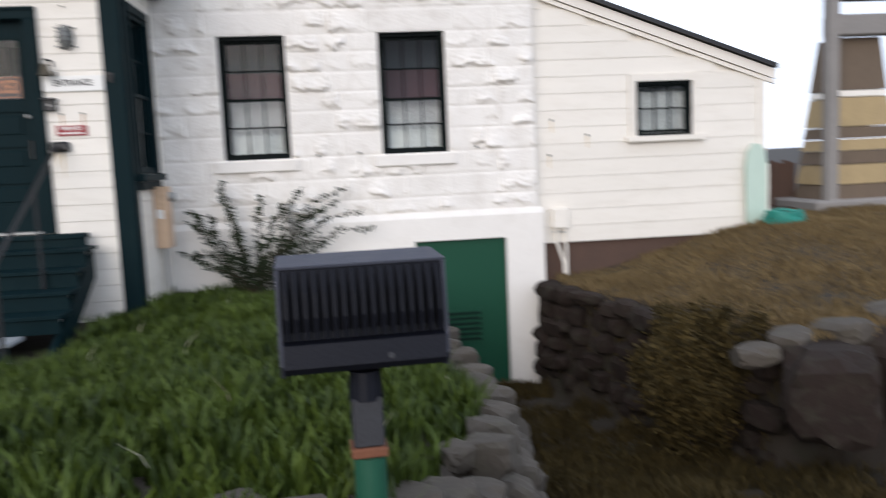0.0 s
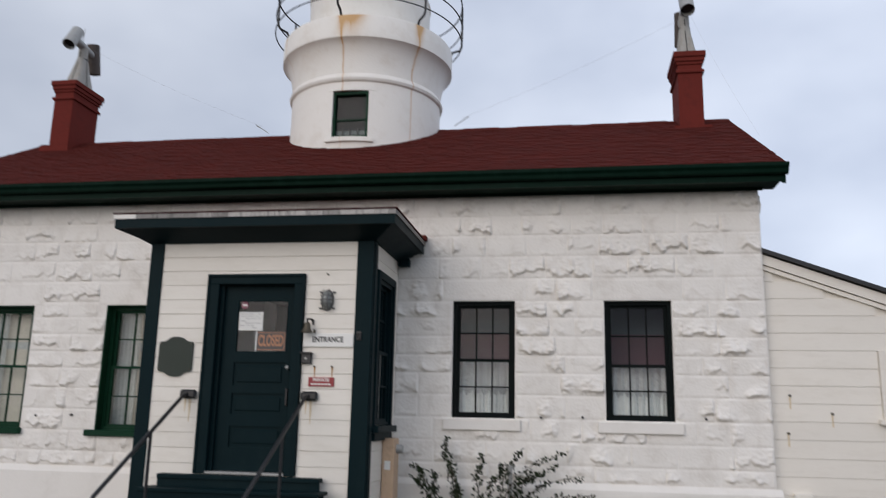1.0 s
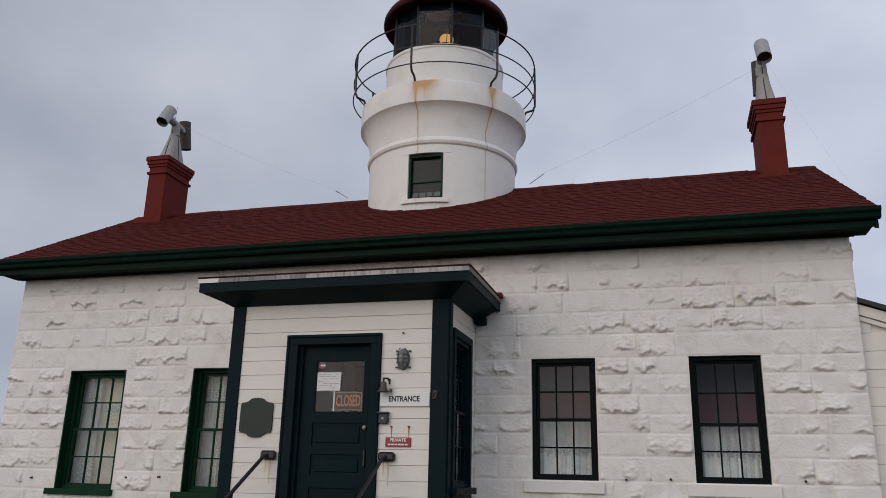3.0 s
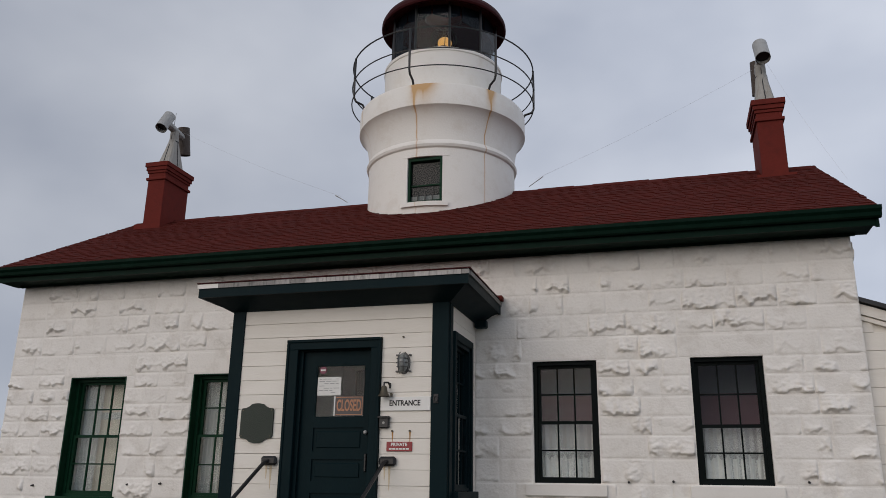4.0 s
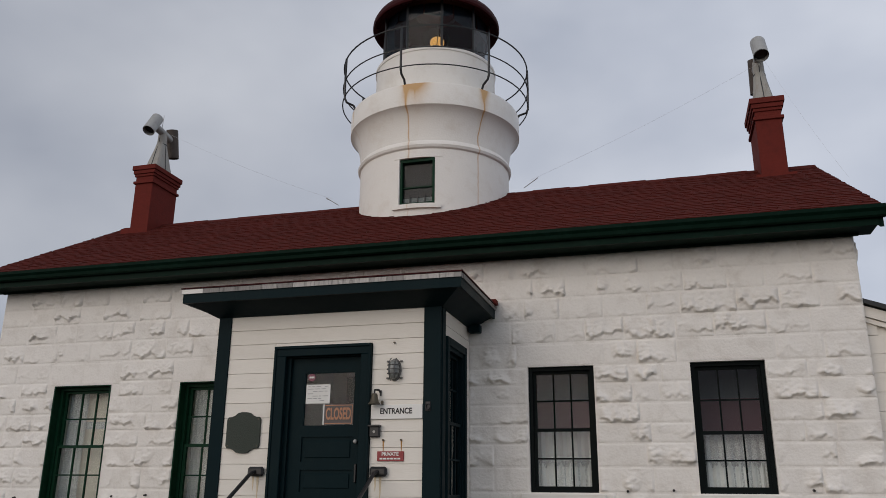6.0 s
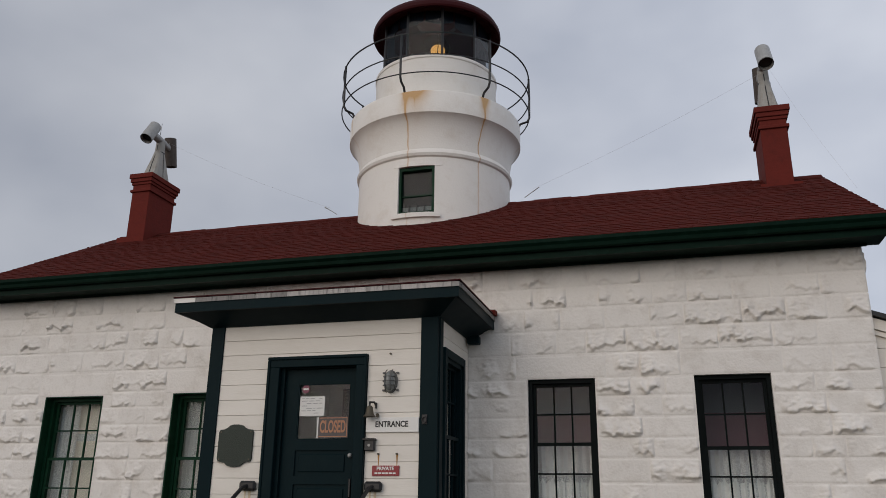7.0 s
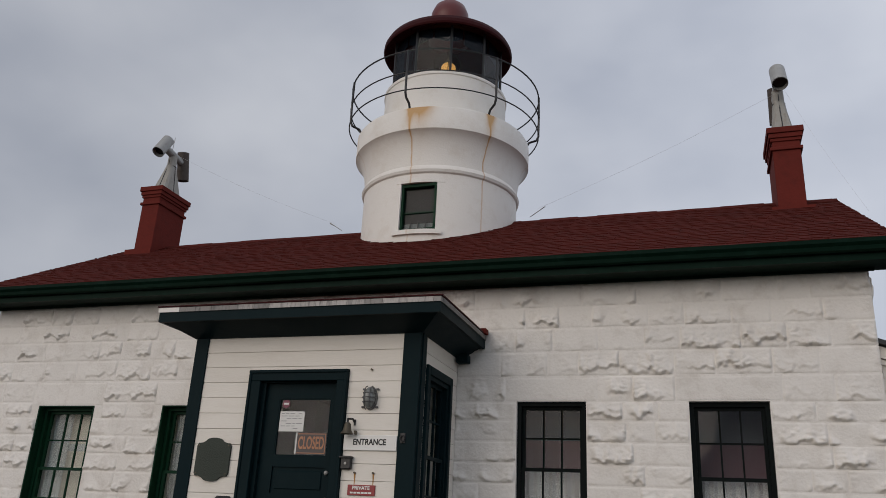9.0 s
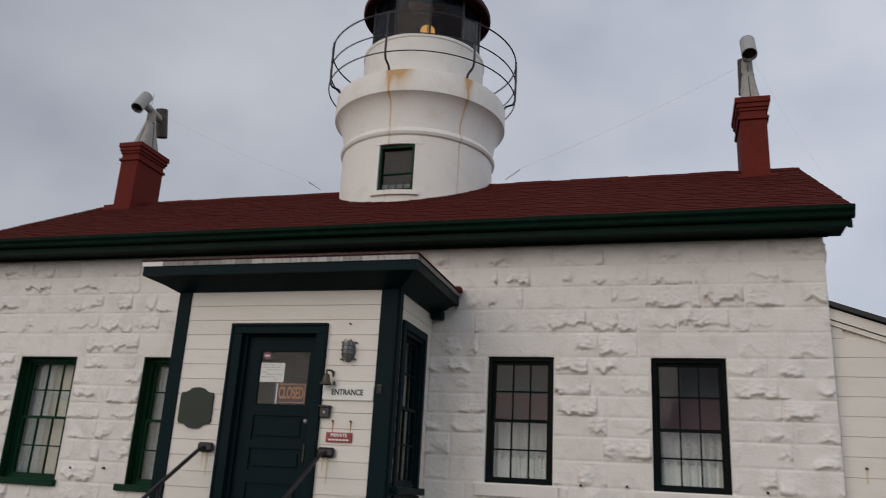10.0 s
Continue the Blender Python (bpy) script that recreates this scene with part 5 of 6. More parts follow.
for xs, zs_ in ((6.47, 0.78), (6.02, 0.98), (5.98, 0.55)):
    nl = thing("rusty_bolt", "rusty bolt head with a brown run below", "bolt", "bolts in the annex siding")
    part("head", tube(bmesh.new(), (xs, AY - 0.012, zs_), (xs, AY + 0.02, zs_), 0.016, seg=8), M_BRASS, nl)
    part("rust_run", boxes((xs - 0.008, xs + 0.008, AY + 0.001, AY + 0.009, zs_ - 0.15, zs_ - 0.01)), M_STAIN, nl)

jb = thing("junction_box", "white painted junction box with two conduits on the annex", "junction box")
part("case", boxes((5.985, 6.19, AY - 0.07, AY + 0.004, -0.36, -0.11), bevel=0.01), M_SIDING, jb)
part("conduit", polytube(bmesh.new(), [(6.03, AY - 0.04, -0.36), (6.04, AY - 0.04, -0.55), (6.12, AY - 0.04, -0.80), (6.13, AY - 0.04, -1.05)], 0.02, 8), M_SIDING, jb)
part("conduit", polytube(bmesh.new(), [(6.155, AY - 0.035, -0.36), (6.155, AY - 0.035, -1.05)], 0.018, 8), M_SIDING, jb)
part("bracket", boxes((6.0, 6.18, AY - 0.012, AY + 0.004, -0.42, -0.40)), M_GALV, jb)

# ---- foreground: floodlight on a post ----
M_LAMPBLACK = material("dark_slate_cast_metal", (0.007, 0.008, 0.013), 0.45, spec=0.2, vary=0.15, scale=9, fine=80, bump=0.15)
# top and end plates take a lighter slate than the housing
M_LAMPTOP = material("lighter_slate_metal", (0.05, 0.054, 0.072), 0.6, spec=0.25, vary=0.15, scale=9, fine=80, bump=0.2)
M_POST = material("grey_post_paint", (0.03, 0.031, 0.036), 0.6, vary=0.2, scale=8, fine=60, bump=0.2)
M_ORANGE = material("rusty_orange_collar", (0.16, 0.06, 0.03), 0.85, vary=0.25, scale=14, fine=60, bump=0.3)
M_PIPEGREEN = material("green_plastic_pipe", (0.010, 0.075, 0.042), 0.5, vary=0.12, scale=9, bump=0.05)
fl = thing("floodlight", "dark finned floodlight on a short grey post", "floodlight")
HWL = 0.275
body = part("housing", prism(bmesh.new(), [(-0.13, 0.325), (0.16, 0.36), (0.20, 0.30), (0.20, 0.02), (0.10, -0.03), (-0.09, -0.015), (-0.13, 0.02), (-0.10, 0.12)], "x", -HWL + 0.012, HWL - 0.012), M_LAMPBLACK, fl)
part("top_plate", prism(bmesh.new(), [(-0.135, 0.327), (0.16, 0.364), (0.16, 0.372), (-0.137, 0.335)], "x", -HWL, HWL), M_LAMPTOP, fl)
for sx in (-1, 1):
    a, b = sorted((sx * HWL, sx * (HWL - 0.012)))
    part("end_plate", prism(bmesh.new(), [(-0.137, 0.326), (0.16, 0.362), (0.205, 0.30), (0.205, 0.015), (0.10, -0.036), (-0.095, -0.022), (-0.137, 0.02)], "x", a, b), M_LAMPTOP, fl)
for k in range(17):
    x = -HWL + 0.03 + (2 * HWL - 0.06) * k / 16
    part("fin", prism(bmesh.new(), [(-0.135, 0.318), (-0.165, 0.25), (-0.172, 0.17), (-0.155, 0.10), (-0.08, 0.10), (-0.08, 0.325)], "x", x - 0.004, x + 0.004), M_LAMPBLACK, fl)
part("lower_band", prism(bmesh.new(), [(-0.15, 0.085), (-0.09, 0.10), (-0.08, -0.01), (-0.125, -0.012), (-0.15, 0.01)], "x", -HWL + 0.012, HWL - 0.012), M_LAMPBLACK, fl)
part("screw", tube(bmesh.new(), (0.08, -0.153, 0.03), (0.08, -0.145, 0.03), 0.01, seg=8), M_POST, fl)
part("knuckle", tube(bmesh.new(), (0, 0.0, -0.03), (0, 0.0, -0.13), 0.055, 0.06, seg=14), M_LAMPBLACK, fl)
part("post", boxes((-0.052, 0.052, -0.05, 0.05, -0.29, -0.12), bevel=0.006), M_POST, fl)
part("collar", boxes((-0.062, 0.062, -0.06, 0.06, -0.325, -0.29), bevel=0.006), M_ORANGE, fl)
part("pipe_base", tube(bmesh.new(), (0.0, -0.02, -0.325), (0.0, -0.02, -0.98), 0.055, seg=18), M_PIPEGREEN, fl, "green plastic pipe")
for ob in fl.children:
    if ob.name.split(".")[0] in ("housing", "top_plate", "end_plate", "fin", "lower_band", "screw"):
        ob.data.transform(Matrix.Rotation(radians(-6), 4, "X"))
fl.matrix_world = pose(3.57, -6.92, -0.11, 0, 0, 4)

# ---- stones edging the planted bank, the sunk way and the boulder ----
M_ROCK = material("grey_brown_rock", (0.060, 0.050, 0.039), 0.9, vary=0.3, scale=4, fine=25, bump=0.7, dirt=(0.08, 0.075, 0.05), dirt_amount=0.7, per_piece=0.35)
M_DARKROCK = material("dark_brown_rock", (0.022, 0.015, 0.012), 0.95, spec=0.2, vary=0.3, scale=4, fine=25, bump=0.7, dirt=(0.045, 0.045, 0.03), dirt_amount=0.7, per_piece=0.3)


def rock(size, at, seed, name="rock", parent=None, mat=None, level=3):
    bm = bmesh.new()
    bmesh.ops.create_icosphere(bm, subdivisions=level, radius=1.0)
    o = Vector((seed * 7.3, seed * 1.7, seed * 3.1))
    for v in bm.verts:
        d = v.co.normalized()
        k = 1 + 0.35 * noise.noise(d * 1.1 + o) + 0.16 * noise.noise(d * 2.7 + o)
        q = d * k
        for ax in range(3):
            q[ax] = max(-0.78, min(0.78, q[ax]))
        q += d * 0.03 * noise.noise(d * 7 + o)
        v.co = Vector((q.x * size[0], q.y * size[1], q.z * size[2]))
    ob = part(name, bm, mat or M_ROCK, parent)
    ob.matrix_world = pose(at[0], at[1], at[2], 8 * math.sin(seed), 8 * math.cos(seed * 2), seed * 57 % 360)
    return ob


rr = random.Random(21)
spots = [(3.12, -6.62, .20), (2.90, -6.45, .16), (3.52, -6.42, .17), (3.72, -6.28, .16), (3.60, -6.62, .12), (3.88, -6.05, .15), (3.42, -6.30, .10), (3.74, -6.6, .10), (4.02, -5.7, .15), (3.85, -5.75, .10),
         (4.12, -5.35, .16), (4.22, -4.95, .15), (4.30, -4.55, .16), (4.33, -4.1, .14), (4.36, -3.7, .15), (4.34, -3.25, .15), (4.30, -2.8, .14), (4.30, -2.3, .15), (4.28, -1.8, .14), (4.26, -1.3, .15),
         (4.25, -0.85, .13), (4.24, -0.42, .13), (2.65, -6.62, .12), (3.95, -6.4, .12), (4.08, -6.15, .1)]
for k, (x, y, r) in enumerate(spots):
    near = min(1, max(0, (-3.5 - y) / 3.0))
    x, y = x + 0.17 * near, y - 0.24 * near
    ob = rock((r * rr.uniform(1.0, 1.35), r * rr.uniform(0.9, 1.2), r * rr.uniform(0.6, 0.85)), (x, y, max(ground_z(x - 0.15, y), ground_z(x, y)) - 0.01), k + 1)
    tagged(ob, "rough grey-brown stone edging the planted bank", "rock", "stones edging the bank")
    if y > -6.4:
        ob2 = rock((r * 1.2, r * 1.2, r * 1.1), (x + 0.10, y + 0.12, ground_z(x - 0.25, y) - 0.32), k + 60)
        tagged(ob2, "rough grey-brown stone edging the planted bank", "rock", "stones edging the bank")
        ob3 = rock((r * 1.3, r * 1.2, r * 1.2), (x + 0.16, y - 0.05, ground_z(x - 0.25, y) - 0.62), k + 90)
        tagged(ob3, "rough grey-brown stone edging the planted bank", "rock", "stones edging the bank")
retain = tagged(new("retaining_wall"), "dark dry-stone retaining wall beside the sunk way", "wall", kind="structure")
n = 0
for y in np.arange(-0.25, -3.7, -0.30):
    y = float(y)
    def step_(a, b, v):
        k = min(1, max(0, (v - a) / (b - a)))
        return k * k * (3 - 2 * k)
    bx = 5.72 + 0.5 * bank_drop(y) + 0.42 * step_(-0.4, -2.0, y) + 0.45 * step_(-1.8, -3.6, y) + 0.06 * math.sin(y * 1.7)
    for j in range(6):
        n += 1
        z = -1.02 - bank_drop(y) - 0.20 * j
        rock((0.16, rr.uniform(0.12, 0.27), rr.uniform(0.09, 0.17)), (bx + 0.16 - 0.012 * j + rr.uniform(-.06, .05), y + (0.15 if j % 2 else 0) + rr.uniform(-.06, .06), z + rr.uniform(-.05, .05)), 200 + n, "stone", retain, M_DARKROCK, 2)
for k, (x, y, z, s) in enumerate(((6.98, -3.95, -1.12, (0.62, 0.42, 0.46)), (7.75, -3.85, -1.05, (0.55, 0.42, 0.45)), (6.50, -3.72, -0.86, (0.22, 0.18, 0.11)), (6.85, -3.62, -0.78, (0.24, 0.2, 0.10)),
                                  (7.30, -3.62, -0.74, (0.30, 0.22, 0.12)), (7.85, -3.6, -0.66, (0.34, 0.25, 0.13)), (8.5, -3.9, -0.9, (0.5, 0.4, 0.4)))):
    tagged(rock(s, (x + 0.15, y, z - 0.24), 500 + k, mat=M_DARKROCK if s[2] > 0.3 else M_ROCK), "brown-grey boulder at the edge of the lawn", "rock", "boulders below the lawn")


# ---- plants ----
def leaf_material(name, low, high, rough=0.6):
    m = bpy.data.materials.new(name)
    m.use_nodes = True
    n, l = m.node_tree.nodes, m.node_tree.links
    b = n["Principled BSDF"]
    b.inputs["Roughness"].default_value = rough
    b.inputs["Specular IOR Level"].default_value = 0.25
    geo = n.new("ShaderNodeNewGeometry")
    ns = n.new("ShaderNodeTexNoise")
    ns.inputs["Scale"].default_value = 1.7
    ns.inputs["Detail"].default_value = 5
    l.new(geo.outputs["Position"], ns.inputs["Vector"])
    add = n.new("ShaderNodeMath")
    add.operation = "MULTIPLY_ADD"
    add.inputs[1].default_value = 0.5
    l.new(geo.outputs["Random Per Island"], add.inputs[0])
    half = n.new("ShaderNodeMath")
    half.operation = "MULTIPLY"
    half.inputs[1].default_value = 0.6
    l.new(ns.outputs["Fac"], half.inputs[0])
    l.new(half.outputs[0], add.inputs[2])
    ramp = n.new("ShaderNodeValToRGB")
    ramp.color_ramp.elements[0].position = 0.2
    ramp.color_ramp.elements[0].color = (*low, 1)
    ramp.color_ramp.elements[1].position = 0.8
    ramp.color_ramp.elements[1].color = (*high, 1)
    l.new(add.outputs[0], ramp.inputs["Fac"])
    l.new(ramp.outputs["Color"], b.inputs["Base Color"])
    return m


M_ICEPLANT = leaf_material("fresh_green_blades", (0.010, 0.022, 0.004), (0.076, 0.112, 0.014))
M_STRAW = leaf_material("dry_straw_blades", (0.085, 0.060, 0.027), (0.22, 0.155, 0.072), 0.9)
M_BUSHLEAF = leaf_material("dark_bush_leaves", (0.006, 0.012, 0.005), (0.024, 0.038, 0.012))
M_WEED = leaf_material("brown_green_weeds", (0.016, 0.013, 0.004), (0.070, 0.048, 0.013), 0.9)
M_TWIG = material("brown_twigs", (0.06, 0.045, 0.03), 0.9, vary=0.2, scale=10, bump=0.3)


M_FLOWER = material("dry_pale_stalks", (0.42, 0.40, 0.30), 0.9, vary=0.2, bump=0)


def blades(name, places, height, width, lean, mat, label, seed, parent=None):
    """A field of tapered blades as one mesh."""
    rg = np.random.RandomState(seed)
    verts, faces = [], []
    for x, y, z in places:
        h = height * rg.uniform(0.5, 1.25) * (1 + 0.75 * noise.noise((x * 2.3, y * 2.3, 7.0)))
        wd = width * rg.uniform(0.7, 1.3)
        a, t = rg.uniform(0, 2 * math.pi), rg.uniform(0, 2 * math.pi)
        ca, sa = math.cos(a) * wd / 2, math.sin(a) * wd / 2
        dx, dy = lean * h * math.cos(t) * rg.uniform(0.2, 1), lean * h * math.sin(t) * rg.uniform(0.2, 1)
        k = len(verts)
        verts += [(x - ca, y - sa, z), (x + ca, y + sa, z), (x + ca * 0.8 + dx * 0.4, y + sa * 0.8 + dy * 0.4, z + h * 0.6), (x - ca * 0.8 + dx * 0.4, y - sa * 0.8 + dy * 0.4, z + h * 0.6), (x + dx, y + dy, z + h)]
        faces += [(k, k + 1, k + 2, k + 3), (k + 3, k + 2, k + 4)]
    me = bpy.data.meshes.new(name)
    me.from_pydata(verts, [], faces)
    me.materials.append(mat)
    ob = new(name, me)
    tagged(ob, label, kind="stuff") if parent is None else tagged(ob, kind="stuff")
    if parent is None:
        ob["category"] = "grass"
    else:
        ob.parent = parent
    return ob


rg = np.random.RandomState(5)
spots_g = []
while len(spots_g) < 52000:
    x, y = rg.uniform(-2.6, 4.3), rg.uniform(-8.4, -0.15)
    if abs(x - 0.0) < 1.05 and y > -3.1 or (x < -1.0 and y > -3.3) or (x < PX1 + 0.02 and y > PORCH_Y - 0.02):
        continue
    lim = 4.22 + 0.06 * math.sin(y * 2.1) - (0.50 * min(1, max(0, (-4.9 - y) / 1.9)))
    if x > lim:
        continue
    if rg.uniform() > min(1.0, (y + 8.6 + 0.5 * math.sin(x * 2.3)) / 2.3, (x + 2.9) / 0.8):
        continue
    clump = noise.noise((x * 1.6, y * 1.6, 3.0))
    if clump < -0.35 and rg.uniform() > 0.35:
        continue
    spots_g.append((x, y, ground_z(x, y) - 0.02))
blades("grass", spots_g, 0.17, 0.030, 0.65, M_ICEPLANT, "lush green groundcover blades on the bank", 6)
pale = [p for k, p in enumerate(spots_g) if k % 900 == 0]
blades("pale_stalks", pale, 0.27, 0.012, 0.9, M_FLOWER, "scattered pale dry stalks in the green bank", 16)
spots_s = []
while len(spots_s) < 60000:
    x, y = rg.uniform(5.7, 12.0), rg.uniform(-4.2, 1.5)
    if y > 0.1 and x < 8.95 or ground_z(x, y) < -1.15 - bank_drop(y):
        continue
    spots_s.append((x, y, ground_z(x, y) - 0.01))
blades("dry_grass", spots_s, 0.075, 0.012, 0.9, M_STRAW, "short dry straw-coloured grass on the lawn", 7)
spots_w = []
while len(spots_w) < 24000:
    x, y = rg.uniform(4.4, 7.5), rg.uniform(-7.5, -0.3)
    z = ground_z(x, y)
    if z > -1.1 or noise.noise((x * 1.3, y * 1.3, 9.0)) < -0.45 or rg.uniform() > min((y + 7.6) / 1.6, (7.6 - x) / 0.9):
        continue
    spots_w.append((x, y, z - 0.01))
blades("weeds", spots_w, 0.13, 0.014, 0.8, M_WEED, "brown-green weeds in the sunk way", 8)


def leaves(places, size, seed, droop=0.3):
    rg = np.random.RandomState(seed)
    verts, faces = [], []
    for p in places:
        ax = Vector((rg.normal(), rg.normal(), rg.normal() - droop)).normalized()
        side = ax.cross(Vector((rg.normal(), rg.normal(), rg.normal()))).normalized()
        s = size * rg.uniform(0.6, 1.3)
        p = Vector(p)
        k = len(verts)
        verts += [tuple(p), tuple(p + ax * s * 0.5 + side * s * 0.28), tuple(p + ax * s), tuple(p + ax * s * 0.5 - side * s * 0.28)]
        faces.append((k, k + 1, k + 2, k + 3))
    return verts, faces


def shrub(name, label, base, stems, leaf_mat, leaf_size, per_stem, seed, spread):
    """A shrub: arching stems that carry many small leaves."""
    rg = np.random.RandomState(seed)
    th = thing(name, label, "shrub")
    bm = bmesh.new()
    places = []
    for tip in stems:
        a = Vector(base) + Vector((rg.uniform(-.15, .15), rg.uniform(-.05, .05), 0))
        b = Vector(tip)
        pts = []
        for k in range(9):
            u = k / 8
            p = a.lerp(b, u) + Vector((0, 0, 0.25 * math.sin(math.pi * u) * (b - a).length * 0.6))
            p += Vector((rg.normal() * 0.025, rg.normal() * 0.02, rg.normal() * 0.025))
            p.y = min(p.y, -0.09)
            pts.append(p)
        for k in range(8):
            tube(bm, pts[k], pts[k + 1], 0.011 * (1 - k / 9), 0.011 * (1 - (k + 1) / 9), seg=5, caps=False)
        for _ in range(per_stem):
            u = rg.uniform(0.12, 1.0) * 8
            k = min(7, int(u))
            p = pts[k].lerp(pts[k + 1], u - k) + Vector((rg.normal(), rg.normal() * 0.6, rg.normal())) * spread * (1.15 - u / 9)
            p.y = min(p.y, -0.08)
            places.append(p)
    tagged(part("stem_work", bm, M_TWIG, th), kind="stuff")
    v, f = leaves(places, leaf_size, seed + 1)
    me = bpy.data.meshes.new("foliage")
    me.from_pydata(v, [], f)
    me.materials.append(leaf_mat)
    ob = new("foliage", me)
    ob.parent = th
    ob["kind"] = "stuff"
    return th


tips = [(1.62, -0.2, 0.12), (3.45, -0.2, 0.26), (2.0, -0.2, 0.30), (2.95, -0.22, 0.30), (2.05, -0.25, 0.42), (2.45, -0.2, 0.20), (2.75, -0.3, 0.15), (3.1, -0.3, -0.02), (3.62, -0.35, 0.02), (3.75, -0.3, -0.22), (3.3, -0.25, 0.12), (1.65, -0.3, -0.05), (1.55, -0.35, -0.35),
        (1.9, -0.45, 0.05), (2.2, -0.5, -0.1), (2.6, -0.5, -0.25), (2.9, -0.45, -0.3), (3.2, -0.5, -0.35), (1.75, -0.55, -0.45), (2.1, -0.6, -0.4), (2.5, -0.65, -0.45), (2.85, -0.6, -0.5)]
shrub("wall_shrub", "dark leafy shrub with arching shoots against the wall", (2.3, -0.35, -0.95), tips, M_BUSHLEAF, 0.05, 190, 31, 0.036)
wt = [(6.44 + 0.6 * math.cos(k * 1.3) * (0.4 + 0.6 * (k % 3) / 2), -3.1 + 0.45 * math.sin(k * 2.1), -0.84 - 0.22 * (k % 4)) for k in range(26)]
shrub("weed_clump", "rusty brown weeds hanging over the stone bank", (6.44, -3.15, -1.95), wt, M_WEED, 0.05, 900, 41, 0.15)

# ---- small things ----
vp = thing("vent_pipe", "grey vent pipe with cap beside the wall", "pipe")
part("pipe", tube(bmesh.new(), (2.80, -0.22, -1.0), (2.80, -0.22, 0.08), 0.028, seg=12), M_GALV, vp)
part("cap", tube(bmesh.new(), (2.80, -0.22, 0.08), (2.80, -0.22, 0.12), 0.045, seg=12), M_GALV, vp)
M_MINT = material("pale_mint_paint", (0.50, 0.62, 0.53), 0.5, vary=0.08, scale=4, bump=0.05)
bd = thing("leaning_board", "pale mint green board with rounded top against the annex", "board")
ol = [(8.52, -0.52), (8.76, -0.52), (8.78, 0.30), (8.75, 0.48), (8.68, 0.58), (8.60, 0.58), (8.53, 0.48), (8.50, 0.30)]
part("panel", prism(bmesh.new(), ol, "y", AY - 0.09, AY - 0.035), M_MINT, bd)
part("edge_strip", prism(bmesh.new(), [(8.775, -0.52), (8.80, -0.52), (8.80, 0.32), (8.775, 0.30)], "y", AY - 0.095, AY - 0.03), M_SIDING, bd)
M_HOSE = material("teal_garden_hose", (0.02, 0.22, 0.17), 0.5, vary=0.1, bump=0.05)
hs = thing("garden_hose", "coiled teal garden hose on the grass", "hose")
for k in range(5):
    r = 0.26 - 0.012 * k
    cz = ground_z(8.85, -0.25) + 0.03 + 0.03 * k
    part("coil", polytube(bmesh.new(), [(8.85 + r * math.cos(a), -0.25 + r * 0.8 * math.sin(a), cz + 0.012 * math.sin(3 * a + k)) for a in [2 * math.pi * j / 24 for j in range(25)]], 0.018, 6), M_HOSE, hs)
# weathered timber and stone stand beyond the annex
M_TIMBER = material("weathered_brown_timber", (0.13, 0.095, 0.065), 0.85, vary=0.3, scale=3, fine=30, bump=0.5, stretch=(1, 1, 0.3))
M_TAN = material("tan_planks", (0.36, 0.27, 0.14), 0.8, vary=0.25, scale=3, fine=30, bump=0.4)
M_CONC = material("grey_concrete", (0.24, 0.225, 0.21), 0.9, vary=0.2, scale=3, fine=30, bump=0.4)
ms = thing("timber_stand", "weathered timber stand on a grey stone base", "stand")
bx, by = 11.14, 2.0
part("base", boxes((bx - 0.85, bx + 0.95, by - 0.6, by + 0.6, -1.1, -0.30), bevel=0.03), M_CONC, ms)
def lerp_w(z):
    return 0.80 - 0.14 * (z + 0.3)
for z0, z1, mt in ((-0.30, -0.08, M_TIMBER), (-0.08, 0.22, M_TAN), (0.22, 0.42, M_TIMBER), (0.42, 0.60, M_TAN), (0.60, 0.78, M_TIMBER), (0.78, 1.22, M_TAN), (1.22, 1.32, M_SIDING), (1.32, 2.10, M_TIMBER)):
    a, b = lerp_w(z0), lerp_w(z1)
    bm = bmesh.new()
    k = 0.55
    v = [bm.verts.new(p) for p in ((bx - a * 0.75, by - a * k, z0), (bx + a * 0.75, by - a * k, z0), (bx + a * 0.75, by + a * k, z0), (bx - a * 0.75, by + a * k, z0),
                                   (bx - b * 0.75 + 0.02, by - b * k, z1 - 0.012), (bx + b * 0.75, by - b * k, z1 - 0.012), (bx + b * 0.75, by + b * k, z1 - 0.012), (bx - b * 0.75 + 0.02, by + b * k, z1 - 0.012))]
    for f in ((0, 1, 2, 3), (4, 5, 6, 7), (0, 1, 5, 4), (1, 2, 6, 5), (2, 3, 7, 6), (3, 0, 4, 7)):
        bm.faces.new([v[j] for j in f])
    part("plank", bm, mt, ms)
part("post", boxes((bx - 0.62, bx - 0.45, by - 0.5, by - 0.35, -0.3, 3.2)), M_CONC, ms)
part("cross_beam", boxes((bx - 0.55, bx + 0.7, by - 0.45, by - 0.2, 2.10, 2.40), bevel=0.02), M_CONC, ms)
part("cross_beam", boxes((bx - 0.45, bx + 0.6, by - 0.40, by - 0.15, 2.62, 2.95), bevel=0.02), M_CONC, ms)
fc = thing("plank_fence", "dark brown plank fence behind the annex", "fence")
for k in range(6):
    x = 10.0 + 0.11 * k
    part("plank", boxes((x, x + 0.10, 2.6, 2.63, -1.0, 0.30 - 0.04 * (k % 2))), M_FOUND, fc)

# ---- rock-faced stones of the front wall ----
COURSES = [3.43, 3.16, 2.91, 2.64, 2.36, 2.075, 1.87, 1.64, 1.41, 1.19, 0.93, 0.655, 0.385, 0.12, -0.065]
HOLES = [W1, W2, W3, W4]
LINTELS = [(h[0] - 0.13, h[1] + 0.13, h[3], 2.345) for h in HOLES]


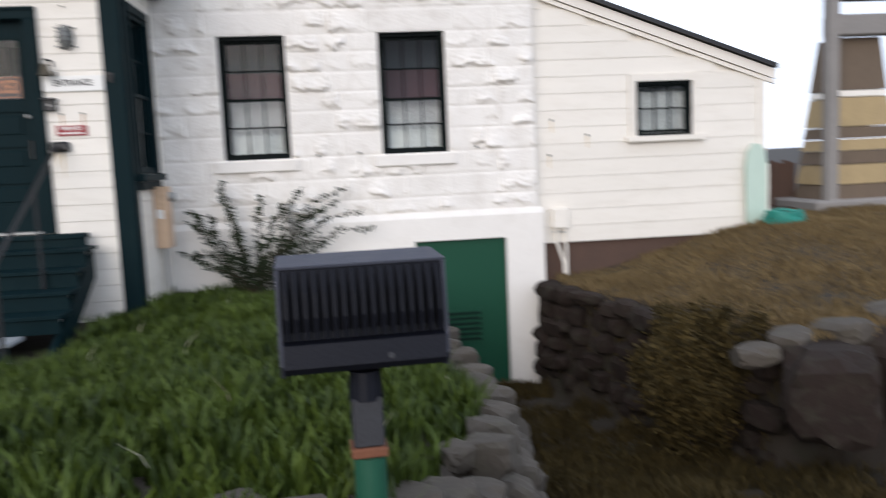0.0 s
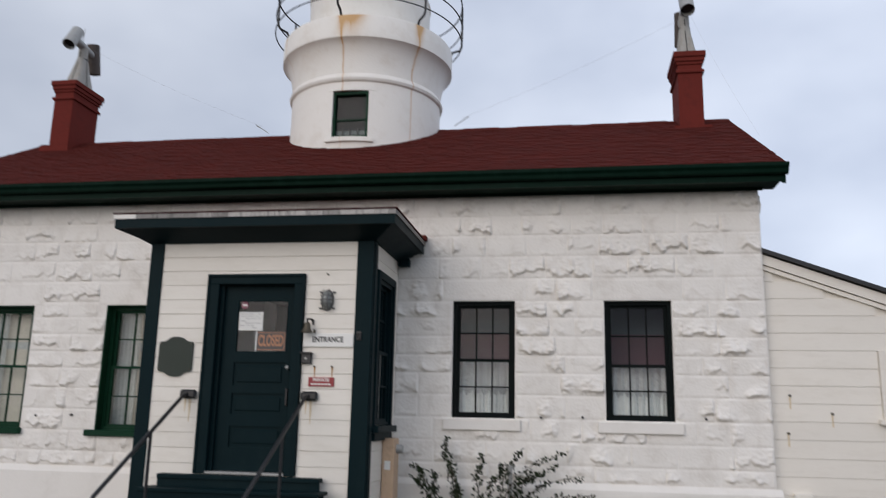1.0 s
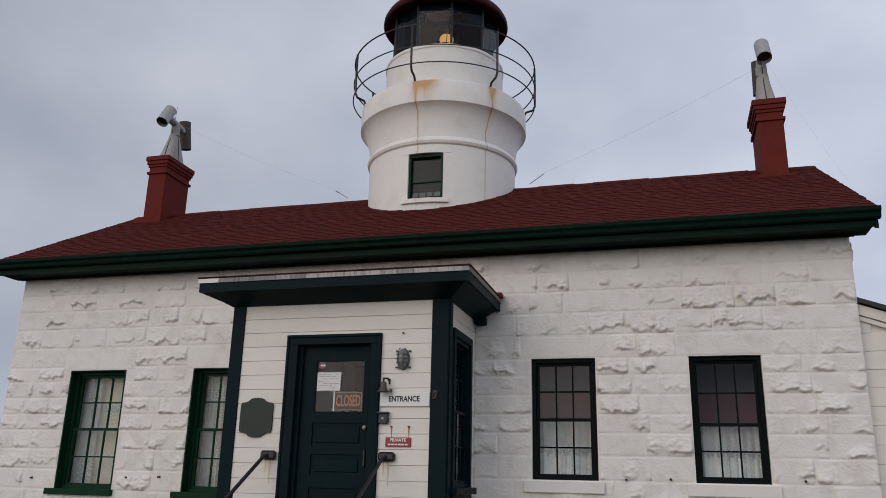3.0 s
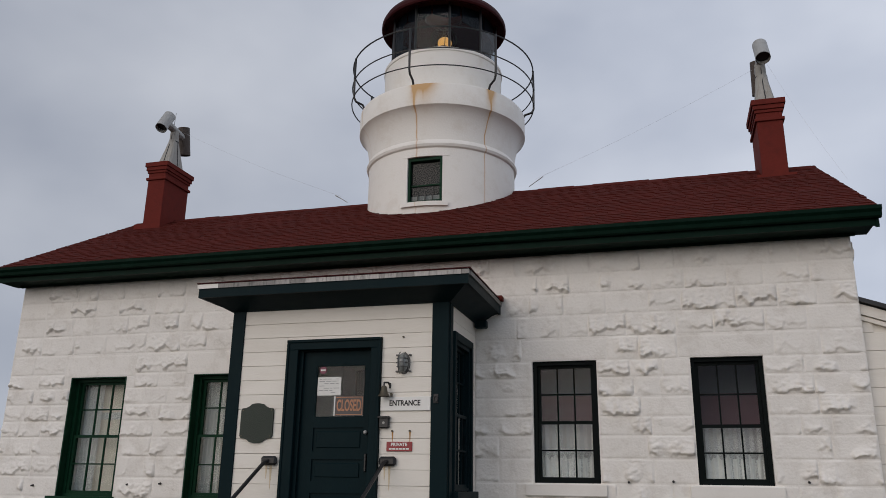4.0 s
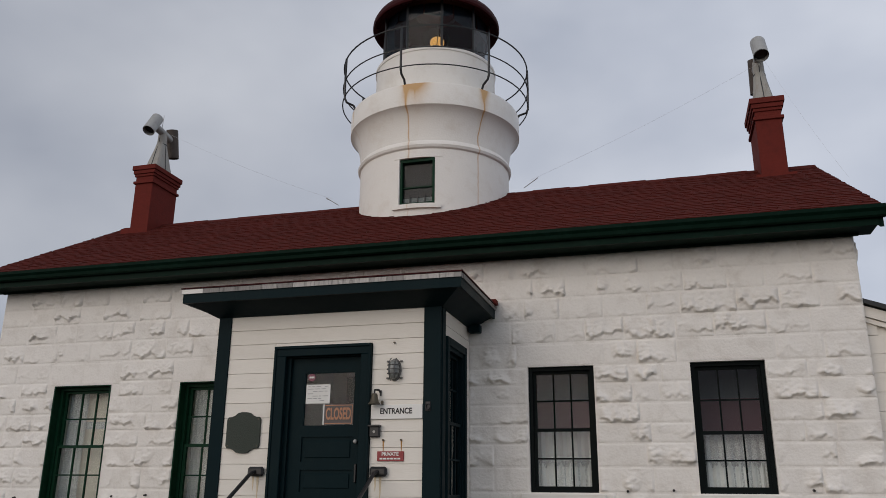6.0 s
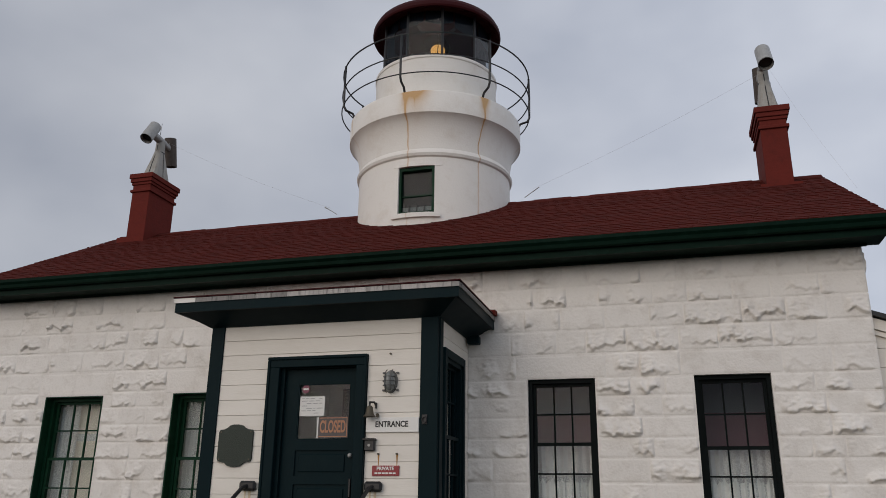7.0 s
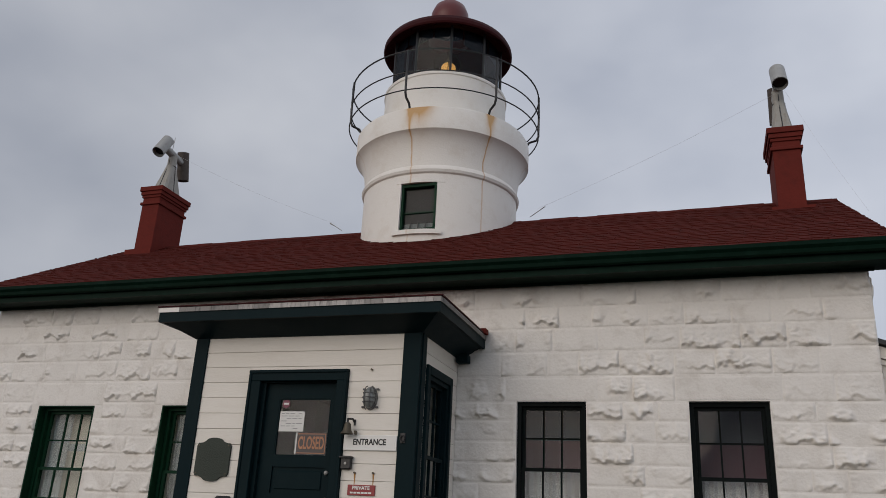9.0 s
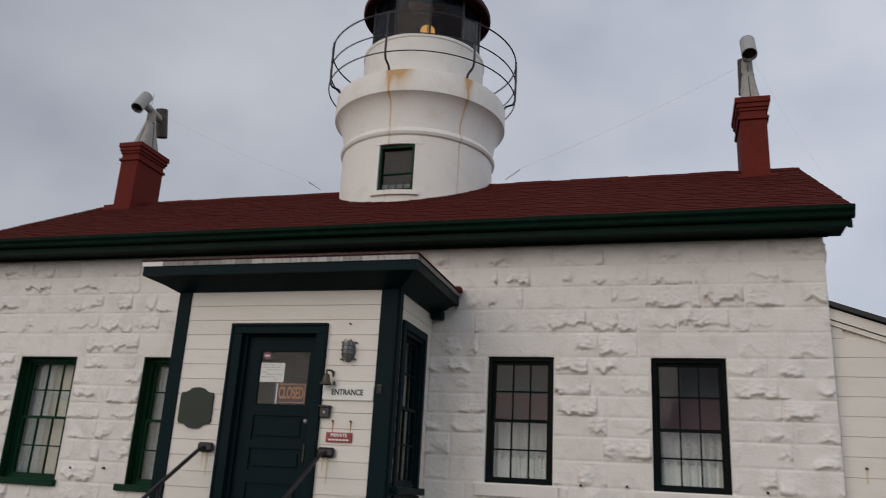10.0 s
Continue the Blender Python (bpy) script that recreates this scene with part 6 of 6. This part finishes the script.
def stone(x0, x1, z0, z1, seed, rough):
    """One rock-faced block: a dressed margin, a rough face with ledges whose lower edges overhang."""
    w, h = x1 - x0, z1 - z0
    nx, nz = max(4, int(w / 0.016)), max(4, int(h / 0.012))
    o = seed * 5.37
    verts, faces = [], []
    low = 0.10 + 0.30 * ((seed * 37 % 100) / 100)
    for j in range(nz + 1):
        v = j / nz
        for i in range(nx + 1):
            u = i / nx
            x, z = x0 + w * u, z0 + h * v
            e = min(u * w, (1 - u) * w, v * h, (1 - v) * h)
            m = min(1.0, e / 0.018)
            m = m * m * (3 - 2 * m)
            ragged = low + 0.30 * noise.noise((x * 7.5, o, 1.0)) + 0.20 * noise.noise((x * 21, o, 2.0))
            if v < ragged:
                led = max(0.0, 1 - (ragged - v) / 0.07)
            else:
                led = max(0.0, 1 - (v - ragged) / 0.75) ** 1.4
            where = max(0.0, min(1.0, 0.44 + 2.6 * noise.noise((x * 4.2, z * 2.2, o))))
            chip = abs(noise.noise((x * 12, z * 19, o + 4))) * 0.022 + abs(noise.noise((x * 30, z * 38, o + 8))) * 0.013
            d = 0.006 + rough * where * (0.028 * led + 1.9 * chip * (0.3 + 0.7 * led)) + 0.004 * rough * noise.noise((x * 5, z * 6, o + 2))
            verts.append((x, 0.002 - m * max(d, 0.001), z))
    for j in range(nz):
        for i in range(nx):
            k = j * (nx + 1) + i
            faces.append((k, k + 1, k + nx + 2, k + nx + 1))
    me = bpy.data.meshes.new("stone")
    me.from_pydata(verts, [], faces)
    me.shade_smooth()
    me.materials.append(M_STONE)
    ob = new("stone", me)
    ob.parent = wall_front
    return ob


rs = random.Random(12)
count = 0
for r, (zt, zb) in enumerate(zip(COURSES, COURSES[1:])):
    blocked = [(h[0] - 0.004, h[1] + 0.004) for h in HOLES if h[2] < zt - 0.02 and h[3] > zb + 0.03]
    blocked += [(q[0], q[1]) for q in LINTELS if q[2] < zt - 0.03 and q[3] > zb + 0.03]
    if zb < 2.4:
        blocked.append((-1.30, 1.33))
    spans, x = [], -WX
    for a, b in sorted(blocked):
        if a > x:
            spans.append((x, a))
        x = max(x, b)
    spans.append((x, WX + 0.012))
    for a, b in spans:
        nst = max(1, round((b - a) / rs.uniform(0.34, 0.62)))
        cuts = [a + (b - a) * (k + (rs.uniform(-0.22, 0.22) if 0 < k < nst else 0)) / nst for k in range(nst + 1)]
        for p, q in zip(cuts, cuts[1:]):
            if q - p < 0.05:
                continue
            count += 1
            stone(p + 0.003, q - 0.003, zb + 0.003, zt - 0.003, count, rs.choice((0.2, 0.45, 0.7, 0.9, 1.1, 1.35)))
for q in LINTELS:
    count += 1
    stone(q[0], q[1], q[2] + 0.002, q[3], count, 0.05)
# the topmost quoin bulges past the corner of the gable
quoin = rock((0.05, 0.26, 0.17), (WX, 0.22, 3.26), 703, "stone", wall_front, M_STONE)
quoin.matrix_world = pose(WX + 0.004, 0.22, 3.26)
